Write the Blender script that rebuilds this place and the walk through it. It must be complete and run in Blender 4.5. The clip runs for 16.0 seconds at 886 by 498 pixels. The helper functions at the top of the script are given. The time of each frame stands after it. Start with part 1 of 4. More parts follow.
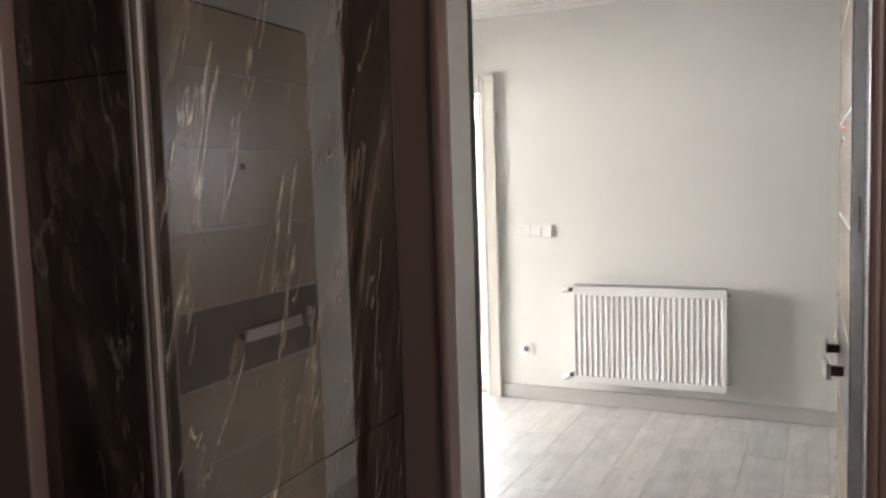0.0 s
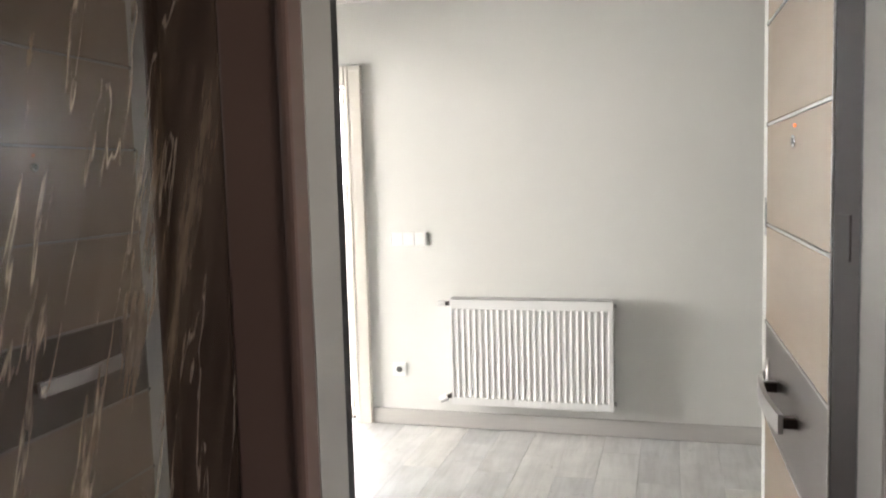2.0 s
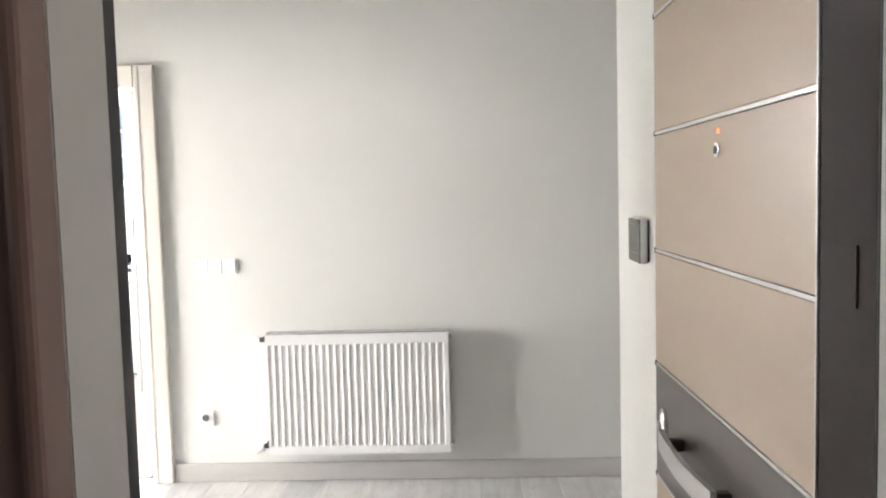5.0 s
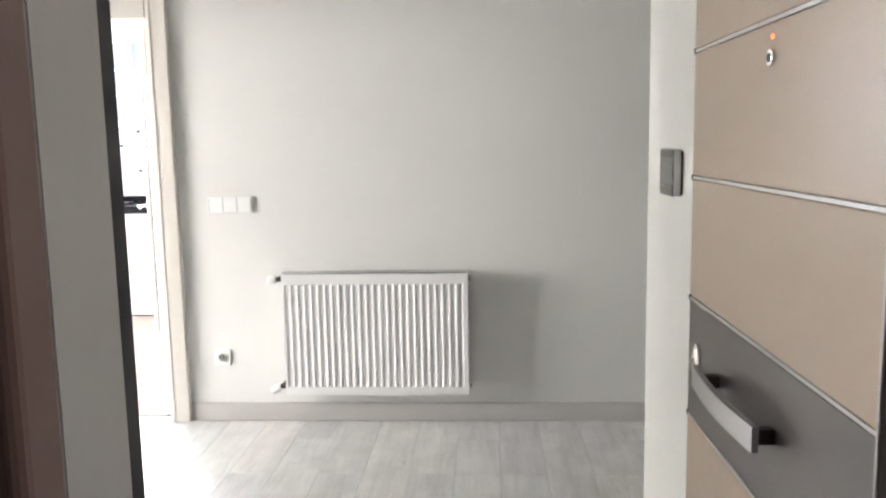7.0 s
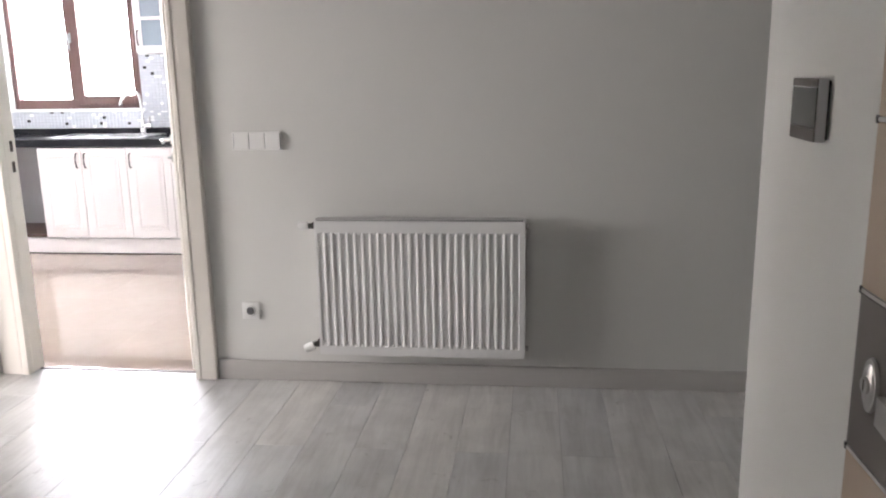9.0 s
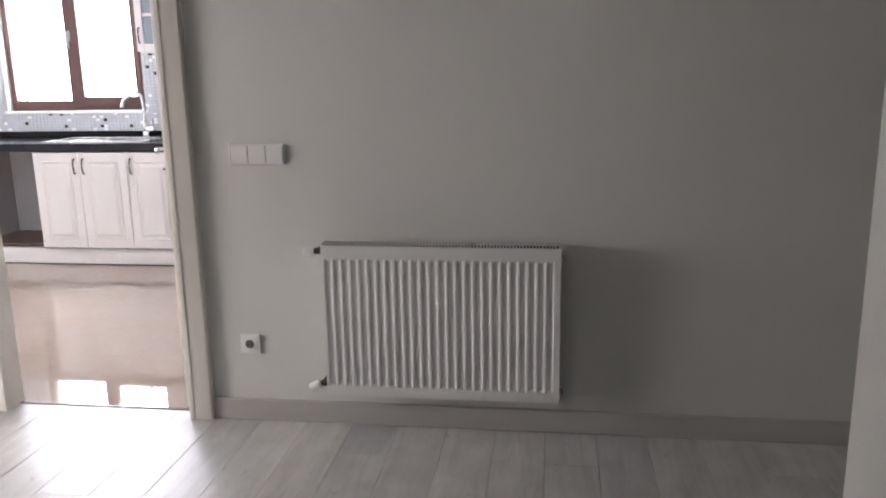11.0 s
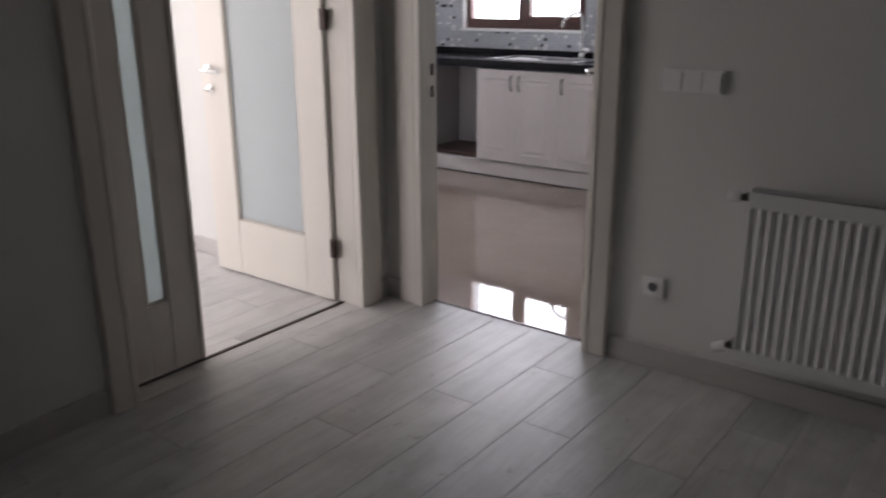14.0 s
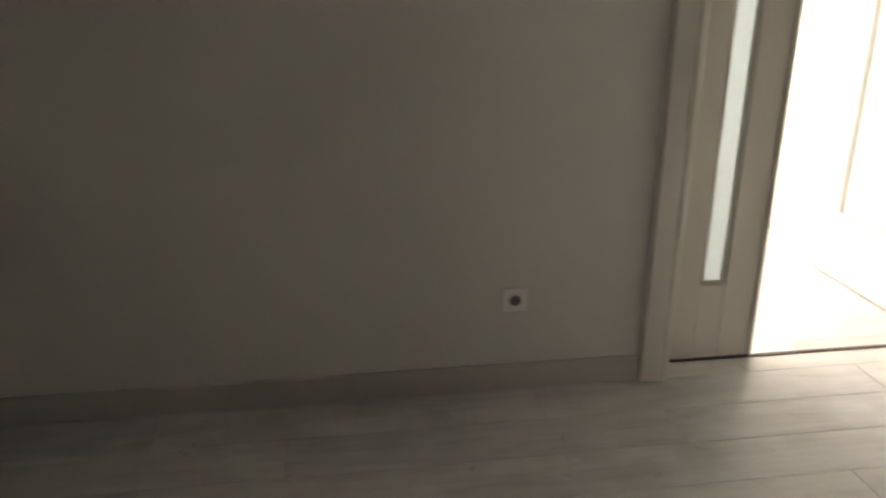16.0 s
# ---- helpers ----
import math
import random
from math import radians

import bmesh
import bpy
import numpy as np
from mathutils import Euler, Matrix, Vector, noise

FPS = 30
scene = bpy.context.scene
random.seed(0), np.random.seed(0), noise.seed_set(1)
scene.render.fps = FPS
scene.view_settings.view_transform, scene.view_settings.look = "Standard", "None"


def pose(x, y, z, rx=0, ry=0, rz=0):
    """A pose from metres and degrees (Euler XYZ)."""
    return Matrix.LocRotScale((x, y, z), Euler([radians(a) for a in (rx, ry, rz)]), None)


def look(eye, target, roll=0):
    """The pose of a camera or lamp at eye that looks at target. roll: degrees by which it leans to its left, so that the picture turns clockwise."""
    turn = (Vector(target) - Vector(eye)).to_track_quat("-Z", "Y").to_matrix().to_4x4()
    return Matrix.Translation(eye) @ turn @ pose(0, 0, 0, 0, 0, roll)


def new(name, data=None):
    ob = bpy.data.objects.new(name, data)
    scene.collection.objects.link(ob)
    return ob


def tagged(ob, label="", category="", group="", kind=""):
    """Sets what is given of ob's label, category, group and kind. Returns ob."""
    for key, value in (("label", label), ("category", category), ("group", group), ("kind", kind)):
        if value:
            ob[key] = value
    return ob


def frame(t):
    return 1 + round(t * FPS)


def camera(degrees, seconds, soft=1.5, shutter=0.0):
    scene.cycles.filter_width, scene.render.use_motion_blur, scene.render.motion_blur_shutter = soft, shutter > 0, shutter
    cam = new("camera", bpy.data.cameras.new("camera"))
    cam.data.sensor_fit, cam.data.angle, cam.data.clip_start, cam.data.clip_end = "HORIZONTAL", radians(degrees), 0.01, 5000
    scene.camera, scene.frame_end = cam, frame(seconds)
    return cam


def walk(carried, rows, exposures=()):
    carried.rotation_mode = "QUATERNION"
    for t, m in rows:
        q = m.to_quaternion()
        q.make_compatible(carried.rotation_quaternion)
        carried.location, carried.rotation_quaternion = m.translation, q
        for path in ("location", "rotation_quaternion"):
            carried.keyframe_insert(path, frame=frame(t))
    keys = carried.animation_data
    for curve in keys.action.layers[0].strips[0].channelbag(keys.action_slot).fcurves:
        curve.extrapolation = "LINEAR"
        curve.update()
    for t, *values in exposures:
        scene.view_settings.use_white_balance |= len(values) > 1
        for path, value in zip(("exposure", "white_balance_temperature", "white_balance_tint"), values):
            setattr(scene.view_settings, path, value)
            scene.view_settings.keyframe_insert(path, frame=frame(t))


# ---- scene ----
KITCHEN_W, LIVING_W, STAIR_W, HAZE = 68.0, 150.0, 4.5, 3.0
cam = camera(57.6, 16.0, 2.0, 0.4)
PATH = [
    (0, (0.138, 0.173, 1.446), (-0.715, 1.975, 1.277), -1.8),
    (0.5, (0.132, 0.238, 1.449), (-0.636, 2.076, 1.273), -2.0),
    (1, (0.091, 0.404, 1.444), (-0.596, 2.273, 1.261), -1.9),
    (1.5, (0.048, 0.542, 1.456), (-0.57, 2.435, 1.274), -1.6),
    (2, (-0.067, 0.65, 1.463), (-0.608, 2.567, 1.284), -1.6),
    (2.5, (-0.182, 0.754, 1.464), (-0.618, 2.698, 1.288), -1.5),
    (3, (-0.177, 0.877, 1.453), (-0.496, 2.844, 1.278), -1.6),
    (3.5, (-0.18, 1.005, 1.461), (-0.418, 2.983, 1.288), -1.6),
    (6, (-0.264, 1.115, 1.459), (-0.292, 3.11, 1.326), -1.5),
    (6.5, (-0.244, 1.139, 1.418), (-0.297, 3.13, 1.24), -1.2),
    (7, (-0.254, 1.188, 1.399), (-0.368, 3.167, 1.133), -1.1),
    (7.5, (-0.273, 1.315, 1.395), (-0.441, 3.278, 1.047), -1.1),
    (8, (-0.289, 1.421, 1.4), (-0.489, 3.37, 1.001), -1.2),
    (8.5, (-0.305, 1.544, 1.387), (-0.52, 3.487, 0.963), -1.1),
    (9, (-0.318, 1.677, 1.393), (-0.545, 3.616, 0.96), -1.0),
    (11.5, (-0.405, 2.21, 1.443), (-0.707, 4.135, 0.991), -1.0),
    (12, (-0.424, 2.302, 1.456), (-0.782, 4.213, 0.988), -0.8),
    (12.5, (-0.491, 2.321, 1.438), (-0.91, 4.217, 0.956), -0.6),
    (13, (-0.509, 2.305, 1.42), (-1.096, 4.146, 0.903), -0.4),
    (13.5, (-0.497, 2.299, 1.412), (-1.383, 4.002, 0.853), -0.3),
    (14, (-0.485, 2.329, 1.391), (-1.65, 3.841, 0.792), -0.3),
    (14.5, (-0.531, 2.396, 1.372), (-1.914, 3.695, 0.741), -0.1),
    (15, (-0.552, 2.423, 1.369), (-2.148, 3.443, 0.725), -0.4),
    (15.5, (-0.614, 2.475, 1.382), (-2.367, 3.161, 0.707), 0.4),
    (16, (-0.613, 2.566, 1.374), (-2.469, 2.86, 0.691), 0.4),
]
EXPOSURES = [(0, 2.68, 6700, 13), (1.5, 2.6, 6700, 13), (2.5, 3.05, 6700, 13), (3.5, 3.05, 6650, 13), (6.5, 2.75, 6500, 14), (7.0, 2.7, 6500, 14), (7.5, 2.5, 6500, 14), (8.0, 2.25, 6500, 15), (9.0, 1.62, 6550, 18), (11.5, 0.86, 6550, 20), (12.0, 0.68, 6550, 21), (12.5, 0.5, 6500, 22), (13.5, -0.45, 6500, 22), (14.0, -0.65, 6500, 21), (14.5, -0.6, 6500, 21), (15.5, 0.1, 7000, 17), (16.0, 0.98, 7700, 15)]
walk(cam, [(t, look(eye, target, roll)) for t, eye, target, roll in PATH], EXPOSURES)

# ---- light ----
world = bpy.data.worlds.new("sky")
scene.world = world
world.use_nodes = True
sky = world.node_tree.nodes.new("ShaderNodeTexSky")
sky.sky_type = "NISHITA"
sky.sun_disc = False
sky.sun_elevation, sky.sun_rotation = radians(42), radians(200)
world.node_tree.links.new(sky.outputs[0], world.node_tree.nodes["Background"].inputs[0])
world.node_tree.nodes["Background"].inputs[1].default_value = 0.1
sun_data = bpy.data.lights.new("sun", "SUN")
sun_data.energy, sun_data.angle, sun_data.color = 1.0, radians(15), (1, 0.96, 0.9)
new("sun", sun_data).matrix_world = look((0, 0, 30), (-8, 20, 0))


def window_light(name, eye, target, width, height, watts, colour):
    data = bpy.data.lights.new(name, "AREA")
    data.shape, data.size, data.size_y, data.energy, data.color = "RECTANGLE", width, height, watts, colour
    new(name, data).matrix_world = look(eye, target)


window_light("kitchen_daylight", (-4.165, 8.43, 1.72), (-4.165, 5, 1.72), 1.15, 1.17, KITCHEN_W, (0.89, 0.94, 1.0))
window_light("kitchen_side_daylight", (-5.225, 8.43, 1.93), (-5.225, 5, 1.93), 0.52, 0.74, KITCHEN_W * 0.28, (0.89, 0.94, 1.0))
window_light("living_room_daylight", (-7.62, 3.6, 1.45), (-3, 3.6, 1.45), 2.5, 1.9, LIVING_W, (1.0, 0.98, 0.95))
window_light("living_room_south_daylight", (-5.3, 0.18, 1.45), (-5.3, 4, 1.45), 2.2, 1.9, LIVING_W * 0.72, (1.0, 0.97, 0.95))
# fill light from an unseen source, added to brighten the landing from the side
window_light("stairwell_fill", (1.72, 0.75, 1.7), (-1, 0.75, 1.7), 0.9, 1.0, STAIR_W, (1.0, 0.92, 0.86))


# ---- materials ----
def graph(name):
    m = bpy.data.materials.new(name)
    m.use_nodes = True
    return m, m.node_tree.nodes, m.node_tree.links, m.node_tree.nodes["Principled BSDF"]


def ramp(nodes, links, source, stops):
    r = nodes.new("ShaderNodeValToRGB")
    while len(r.color_ramp.elements) < len(stops):
        r.color_ramp.elements.new(0.5)
    for e, (p, c) in zip(r.color_ramp.elements, stops):
        e.position, e.color = p, (*c, 1)
    links.new(source, r.inputs[0])
    return r.outputs[0]


def coords(nodes, links, scale=(1, 1, 1), turn=(0, 0, 0), kind="Object"):
    tc, mp = nodes.new("ShaderNodeTexCoord"), nodes.new("ShaderNodeMapping")
    mp.inputs["Scale"].default_value, mp.inputs["Rotation"].default_value = scale, [radians(a) for a in turn]
    links.new(tc.outputs[kind], mp.inputs[0])
    return mp.outputs[0]


def noise_tex(nodes, links, vector, scale, detail=4, rough=0.55, distortion=0.0):
    n = nodes.new("ShaderNodeTexNoise")
    n.inputs["Scale"].default_value, n.inputs["Detail"].default_value = scale, detail
    n.inputs["Roughness"].default_value, n.inputs["Distortion"].default_value = rough, distortion
    links.new(vector, n.inputs["Vector"])
    return n.outputs["Fac"]


def mix(nodes, links, fac, a, b, mode="MIX"):
    m = nodes.new("ShaderNodeMix")
    m.data_type, m.blend_type = "RGBA", mode
    for value, key in ((fac, 0), (a, 6), (b, 7)):
        if isinstance(value, (int, float)):
            m.inputs[key].default_value = value
        elif isinstance(value, tuple):
            m.inputs[key].default_value = (*value, 1)
        else:
            links.new(value, m.inputs[key])
    return m.outputs[2]


def bump(nodes, links, shader, height, strength, distance=0.002):
    b = nodes.new("ShaderNodeBump")
    b.inputs["Strength"].default_value, b.inputs["Distance"].default_value = strength, distance
    links.new(height, b.inputs["Height"])
    links.new(b.outputs[0], shader.inputs["Normal"])


def surface(name, colour, rough, metal=0.0, grain=60.0, vary=0.06, relief=0.06, stretch=(1, 1, 1), ior=1.5, coat=0.0):
    """A plain material with cloudy and fine variation of tone and gloss."""
    m, nodes, links, s = graph(name)
    v = coords(nodes, links, stretch)
    fine, broad = noise_tex(nodes, links, v, grain), noise_tex(nodes, links, v, 1.7, 3)
    low, high = (tuple(c * k for c in colour) for k in (1 - vary, 1 + vary))
    tone = mix(nodes, links, 0.35, ramp(nodes, links, broad, [(0.3, low), (0.7, high)]), ramp(nodes, links, fine, [(0.3, low), (0.7, high)]))
    links.new(tone, s.inputs["Base Color"])
    r = nodes.new("ShaderNodeMapRange")
    r.inputs[3].default_value, r.inputs[4].default_value = rough * 0.8, min(1, rough * 1.2)
    links.new(broad, r.inputs[0])
    links.new(r.outputs[0], s.inputs["Roughness"])
    s.inputs["Metallic"].default_value, s.inputs["IOR"].default_value, s.inputs["Coat Weight"].default_value = metal, ior, coat
    s.inputs["Coat Roughness"].default_value = 0.06
    if relief:
        bump(nodes, links, s, fine, relief)
    return m


def wood_floor(name):
    m, nodes, links, s = graph(name)
    rnd = nodes.new("ShaderNodeObjectInfo").outputs["Random"]
    v = coords(nodes, links, (1, 1, 1))
    shift = nodes.new("ShaderNodeVectorMath")
    shift.operation = "ADD"
    k = nodes.new("ShaderNodeVectorMath")
    k.operation = "SCALE"
    k.inputs[0].default_value = (7, 31, 3)
    links.new(rnd, k.inputs["Scale"])
    links.new(v, shift.inputs[0]), links.new(k.outputs[0], shift.inputs[1])
    st = nodes.new("ShaderNodeMapping")
    st.inputs["Scale"].default_value = (9, 0.9, 1)
    links.new(shift.outputs[0], st.inputs[0])
    grain, streak = noise_tex(nodes, links, st.outputs[0], 3.2, 8, 0.62, 0.9), noise_tex(nodes, links, st.outputs[0], 0.9, 4, 0.6, 1.6)
    knots = noise_tex(nodes, links, shift.outputs[0], 5, 4)
    base = ramp(nodes, links, streak, [(0.28, (0.61, 0.605, 0.6)), (0.5, (0.69, 0.685, 0.675)), (0.72, (0.75, 0.745, 0.735))])
    fine = ramp(nodes, links, grain, [(0.34, (0.86, 0.855, 0.85)), (0.56, (1, 1, 1))])
    tone = mix(nodes, links, 0.75, base, fine, "MULTIPLY")
    tint = ramp(nodes, links, rnd, [(0, (0.86, 0.87, 0.88)), (1, (1.0, 0.99, 0.97))])
    tone = mix(nodes, links, 1.0, tone, tint, "MULTIPLY")
    worn = ramp(nodes, links, knots, [(0.36, (0.78, 0.78, 0.78)), (0.58, (1, 1, 1))])
    tone = mix(nodes, links, 0.6, tone, worn, "MULTIPLY")
    scuff = ramp(nodes, links, noise_tex(nodes, links, shift.outputs[0], 17, 3, 0.6, 0.8), [(0.66, (1, 1, 1)), (0.74, (0.72, 0.71, 0.7))])
    links.new(mix(nodes, links, 0.8, tone, scuff, "MULTIPLY"), s.inputs["Base Color"])
    r = nodes.new("ShaderNodeMapRange")
    r.inputs[3].default_value, r.inputs[4].default_value = 0.24, 0.5
    links.new(knots, r.inputs[0]), links.new(r.outputs[0], s.inputs["Roughness"])
    bump(nodes, links, s, grain, 0.1, 0.001)
    s.inputs["Specular IOR Level"].default_value = 0.32
    return m


def marble(name):
    """Polished dark brown stone tile with slanting ochre clouds and thin pale veins."""
    m, nodes, links, s = graph(name)
    v = coords(nodes, links, (1, 1, 1), (17, 8, 0))
    st = nodes.new("ShaderNodeMapping")
    st.inputs["Scale"].default_value = (6.5, 6.5, 0.5)
    links.new(v, st.inputs[0])
    cloud, streak = noise_tex(nodes, links, st.outputs[0], 1.2, 9, 0.68, 0.25), noise_tex(nodes, links, st.outputs[0], 3.0, 9, 0.7, 0.12)
    broad, fine = noise_tex(nodes, links, v, 2.6, 4, 0.5, 0.4), noise_tex(nodes, links, st.outputs[0], 9, 6, 0.7, 0.4)
    line = noise_tex(nodes, links, st.outputs[0], 0.8, 5, 0.6, 0.25)
    ground = ramp(nodes, links, cloud, [(0.34, (0.008, 0.0055, 0.004)), (0.5, (0.027, 0.0185, 0.014)), (0.68, (0.09, 0.065, 0.047))])
    ground = mix(nodes, links, 0.7, ground, ramp(nodes, links, fine, [(0.3, (0.35, 0.35, 0.35)), (0.7, (1.5, 1.45, 1.4))]), "MULTIPLY")
    vein = ramp(nodes, links, streak, [(0.5, (0, 0, 0)), (0.58, (0.25, 0.25, 0.25)), (0.7, (0.8, 0.8, 0.8))])
    where = ramp(nodes, links, broad, [(0.36, (0.08, 0.08, 0.08)), (0.6, (1, 1, 1))])
    amount = mix(nodes, links, 1.0, vein, where, "MULTIPLY")
    ochre = ramp(nodes, links, cloud, [(0.38, (0.1, 0.062, 0.037)), (0.6, (0.18, 0.14, 0.1))])
    bw = nodes.new("ShaderNodeRGBToBW")
    links.new(amount, bw.inputs[0])
    tone = mix(nodes, links, bw.outputs[0], ground, ochre)
    thread = ramp(nodes, links, line, [(0.491, (0, 0, 0)), (0.5, (0.6, 0.6, 0.6)), (0.509, (0, 0, 0))])
    thread = mix(nodes, links, 1.0, thread, ramp(nodes, links, fine, [(0.4, (0, 0, 0)), (0.6, (1, 1, 1))]), "MULTIPLY")
    bw2 = nodes.new("ShaderNodeRGBToBW")
    links.new(thread, bw2.inputs[0])
    links.new(mix(nodes, links, bw2.outputs[0], tone, (0.3, 0.25, 0.2)), s.inputs["Base Color"])
    s.inputs["Roughness"].default_value, s.inputs["IOR"].default_value = 0.02, 1.9
    return m


def polished_tile(name):
    m, nodes, links, s = graph(name)
    rnd = nodes.new("ShaderNodeObjectInfo").outputs["Random"]
    v = coords(nodes, links)
    cloud, fine = noise_tex(nodes, links, v, 2.5, 6, 0.6, 1.0), noise_tex(nodes, links, v, 22, 4)
    tone = ramp(nodes, links, cloud, [(0.3, (0.405, 0.325, 0.275)), (0.7, (0.45, 0.362, 0.31))])
    tone = mix(nodes, links, 0.14, tone, ramp(nodes, links, fine, [(0.35, (0.8, 0.78, 0.76)), (0.65, (1, 1, 1))]), "MULTIPLY")
    tint = ramp(nodes, links, rnd, [(0, (0.985, 0.985, 0.985)), (1, (1, 1, 1))])
    links.new(mix(nodes, links, 1.0, tone, tint, "MULTIPLY"), s.inputs["Base Color"])
    s.inputs["Roughness"].default_value, s.inputs["IOR"].default_value = 0.03, 1.85
    return m


def mosaic_mat(name):
    m, nodes, links, s = graph(name)
    rnd = nodes.new("ShaderNodeNewGeometry").outputs["Random Per Island"]
    r = nodes.new("ShaderNodeValToRGB")
    r.color_ramp.interpolation = "CONSTANT"
    stops = [(0, (0.03, 0.026, 0.025)), (0.042, (0.56, 0.58, 0.63)), (0.35, (0.58, 0.6, 0.645)), (0.62, (0.605, 0.625, 0.665)), (0.91, (0.94, 0.94, 0.94))]
    while len(r.color_ramp.elements) < len(stops):
        r.color_ramp.elements.new(0.5)
    for e, (p, c) in zip(r.color_ramp.elements, stops):
        e.position, e.color = p, (*c, 1)
    links.new(rnd, r.inputs[0]), links.new(r.outputs[0], s.inputs["Base Color"])
    s.inputs["Roughness"].default_value = 0.1
    return m


def frosted(name, colour):
    """Satin glass: scatters what lies behind it, with a little milky body of its own."""
    m, nodes, links, s = graph(name)
    t, g, d = nodes.new("ShaderNodeBsdfRefraction"), nodes.new("ShaderNodeBsdfTranslucent"), nodes.new("ShaderNodeBsdfDiffuse")
    v = coords(nodes, links)
    tone = ramp(nodes, links, noise_tex(nodes, links, v, 1.2, 3), [(0.3, tuple(c * 0.96 for c in colour)), (0.7, colour)])
    for n in (t, g, d):
        links.new(tone, n.inputs[0])
    t.inputs["Roughness"].default_value, t.inputs["IOR"].default_value = 0.45, 1.1
    body, mx = nodes.new("ShaderNodeMixShader"), nodes.new("ShaderNodeMixShader")
    body.inputs[0].default_value, mx.inputs[0].default_value = 0.7, 0.75
    links.new(g.outputs[0], body.inputs[1]), links.new(d.outputs[0], body.inputs[2])
    links.new(t.outputs[0], mx.inputs[1]), links.new(body.outputs[0], mx.inputs[2])
    top, gl, fr = nodes.new("ShaderNodeMixShader"), nodes.new("ShaderNodeBsdfGlossy"), nodes.new("ShaderNodeFresnel")
    gl.inputs["Roughness"].default_value = 0.18
    links.new(fr.outputs[0], top.inputs[0]), links.new(mx.outputs[0], top.inputs[1]), links.new(gl.outputs[0], top.inputs[2])
    links.new(top.outputs[0], nodes["Material Output"].inputs[0])
    return m


def clear_glass(name):
    m, nodes, links, s = graph(name)
    s.inputs["Transmission Weight"].default_value, s.inputs["Roughness"].default_value, s.inputs["IOR"].default_value = 1, 0.02, 1.45
    s.inputs["Base Color"].default_value = (0.97, 0.99, 0.98, 1)
    return m


PAINT = surface("wall_paint", (0.75, 0.75, 0.722), 0.75, grain=140, vary=0.015, relief=0.1)
CEIL = surface("ceiling_paint", (0.84, 0.83, 0.81), 0.85, grain=120, vary=0.015, relief=0.05)
FLOOR = wood_floor("whitewashed_laminate")
GAP = surface("dark_joint", (0.2, 0.195, 0.19), 0.9)
SKIRT = surface("grey_skirting", (0.54, 0.524, 0.504), 0.4, grain=9, vary=0.07, stretch=(1, 1, 14))
CREAM = surface("cream_lacquer", (0.77, 0.735, 0.675), 0.38, grain=30, vary=0.025, relief=0.03, stretch=(6, 6, 1))
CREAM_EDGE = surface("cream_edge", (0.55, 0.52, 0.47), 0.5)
MARBLE = marble("dark_marble")
GROUT = surface("dark_grout", (0.02, 0.017, 0.015), 0.8)
BROWN = surface("brown_steel_paint", (0.115, 0.07, 0.057), 0.4, grain=240, vary=0.05, relief=0)
JAMB = surface("white_jamb", (0.32, 0.305, 0.287), 0.15, grain=80, vary=0.02, relief=0)
DARKJAMB = surface("dark_steel_jamb", (0.036, 0.026, 0.021), 0.7, grain=80, vary=0.08, relief=0, ior=1.3)
RUBBER = surface("black_rubber", (0.012, 0.012, 0.014), 0.6)
BEIGE = surface("beige_laminate", (0.51, 0.4, 0.305), 0.24, grain=70, vary=0.02, relief=0, stretch=(1, 1, 6))
TAUPE = surface("taupe_laminate", (0.115, 0.097, 0.086), 0.3, grain=60, vary=0.05, relief=0, stretch=(1, 1, 4))
CHROME = surface("chrome", (0.82, 0.82, 0.82), 0.12, metal=1, grain=90, vary=0.03, relief=0)
BRUSHED = surface("brushed_steel", (0.47, 0.46, 0.45), 0.3, metal=1, grain=120, vary=0.06, relief=0.04, stretch=(1, 1, 12))
STRIP = surface("pale_metal_strip", (0.46, 0.44, 0.42), 0.35, metal=0.6, vary=0.03)
TRIMMETAL = surface("dull_trim_metal", (0.3, 0.25, 0.22), 0.35, metal=0.5, vary=0.08)
BRONZE = surface("dark_bronze", (0.06, 0.045, 0.04), 0.35, metal=0.8)
ENAMEL = surface("white_enamel", (0.82, 0.82, 0.81), 0.28, grain=90, vary=0.012, relief=0.015)
PLASTIC = surface("white_plastic", (0.9, 0.9, 0.885), 0.35, grain=120, vary=0.01, relief=0)
# near-black that stands in for shade inside the radiator and the pin holes
SHADOWGAP = surface("painted_shade", (0.02, 0.02, 0.02), 0.9)
GREYPLASTIC = surface("silver_plastic", (0.36, 0.36, 0.36), 0.4, vary=0.03)
# plastic coloured dark as the shade in plug wells and rocker gaps
WELL = surface("shaded_plastic", (0.14, 0.14, 0.145), 0.5, vary=0.03)
NICKEL = surface("dull_nickel", (0.13, 0.122, 0.115), 0.35, metal=0.8, vary=0.05)
SILVER = surface("silver_housing", (0.8, 0.8, 0.8), 0.35, metal=0.0, vary=0.03)
SCREEN = surface("dark_screen", (0.1, 0.107, 0.1), 0.12, vary=0.03, relief=0)
TILE = polished_tile("polished_beige_tile")
MOSAIC = mosaic_mat("glass_mosaic")
MOSAICBED = surface("mosaic_grout", (0.48, 0.5, 0.54), 0.8)
GRANITE = surface("black_granite", (0.01, 0.01, 0.014), 0.12, grain=300, vary=0.5, relief=0, ior=1.28)
CABINET = surface("white_cabinet_foil", (0.79, 0.74, 0.73), 0.35, grain=60, vary=0.015, relief=0.02)
CARCASS = surface("grey_chipboard", (0.45, 0.43, 0.43), 0.6, vary=0.04)
WINDOWBROWN = surface("brown_window_foil", (0.12, 0.055, 0.048), 0.35, grain=40, vary=0.12, stretch=(4, 4, 0.6))
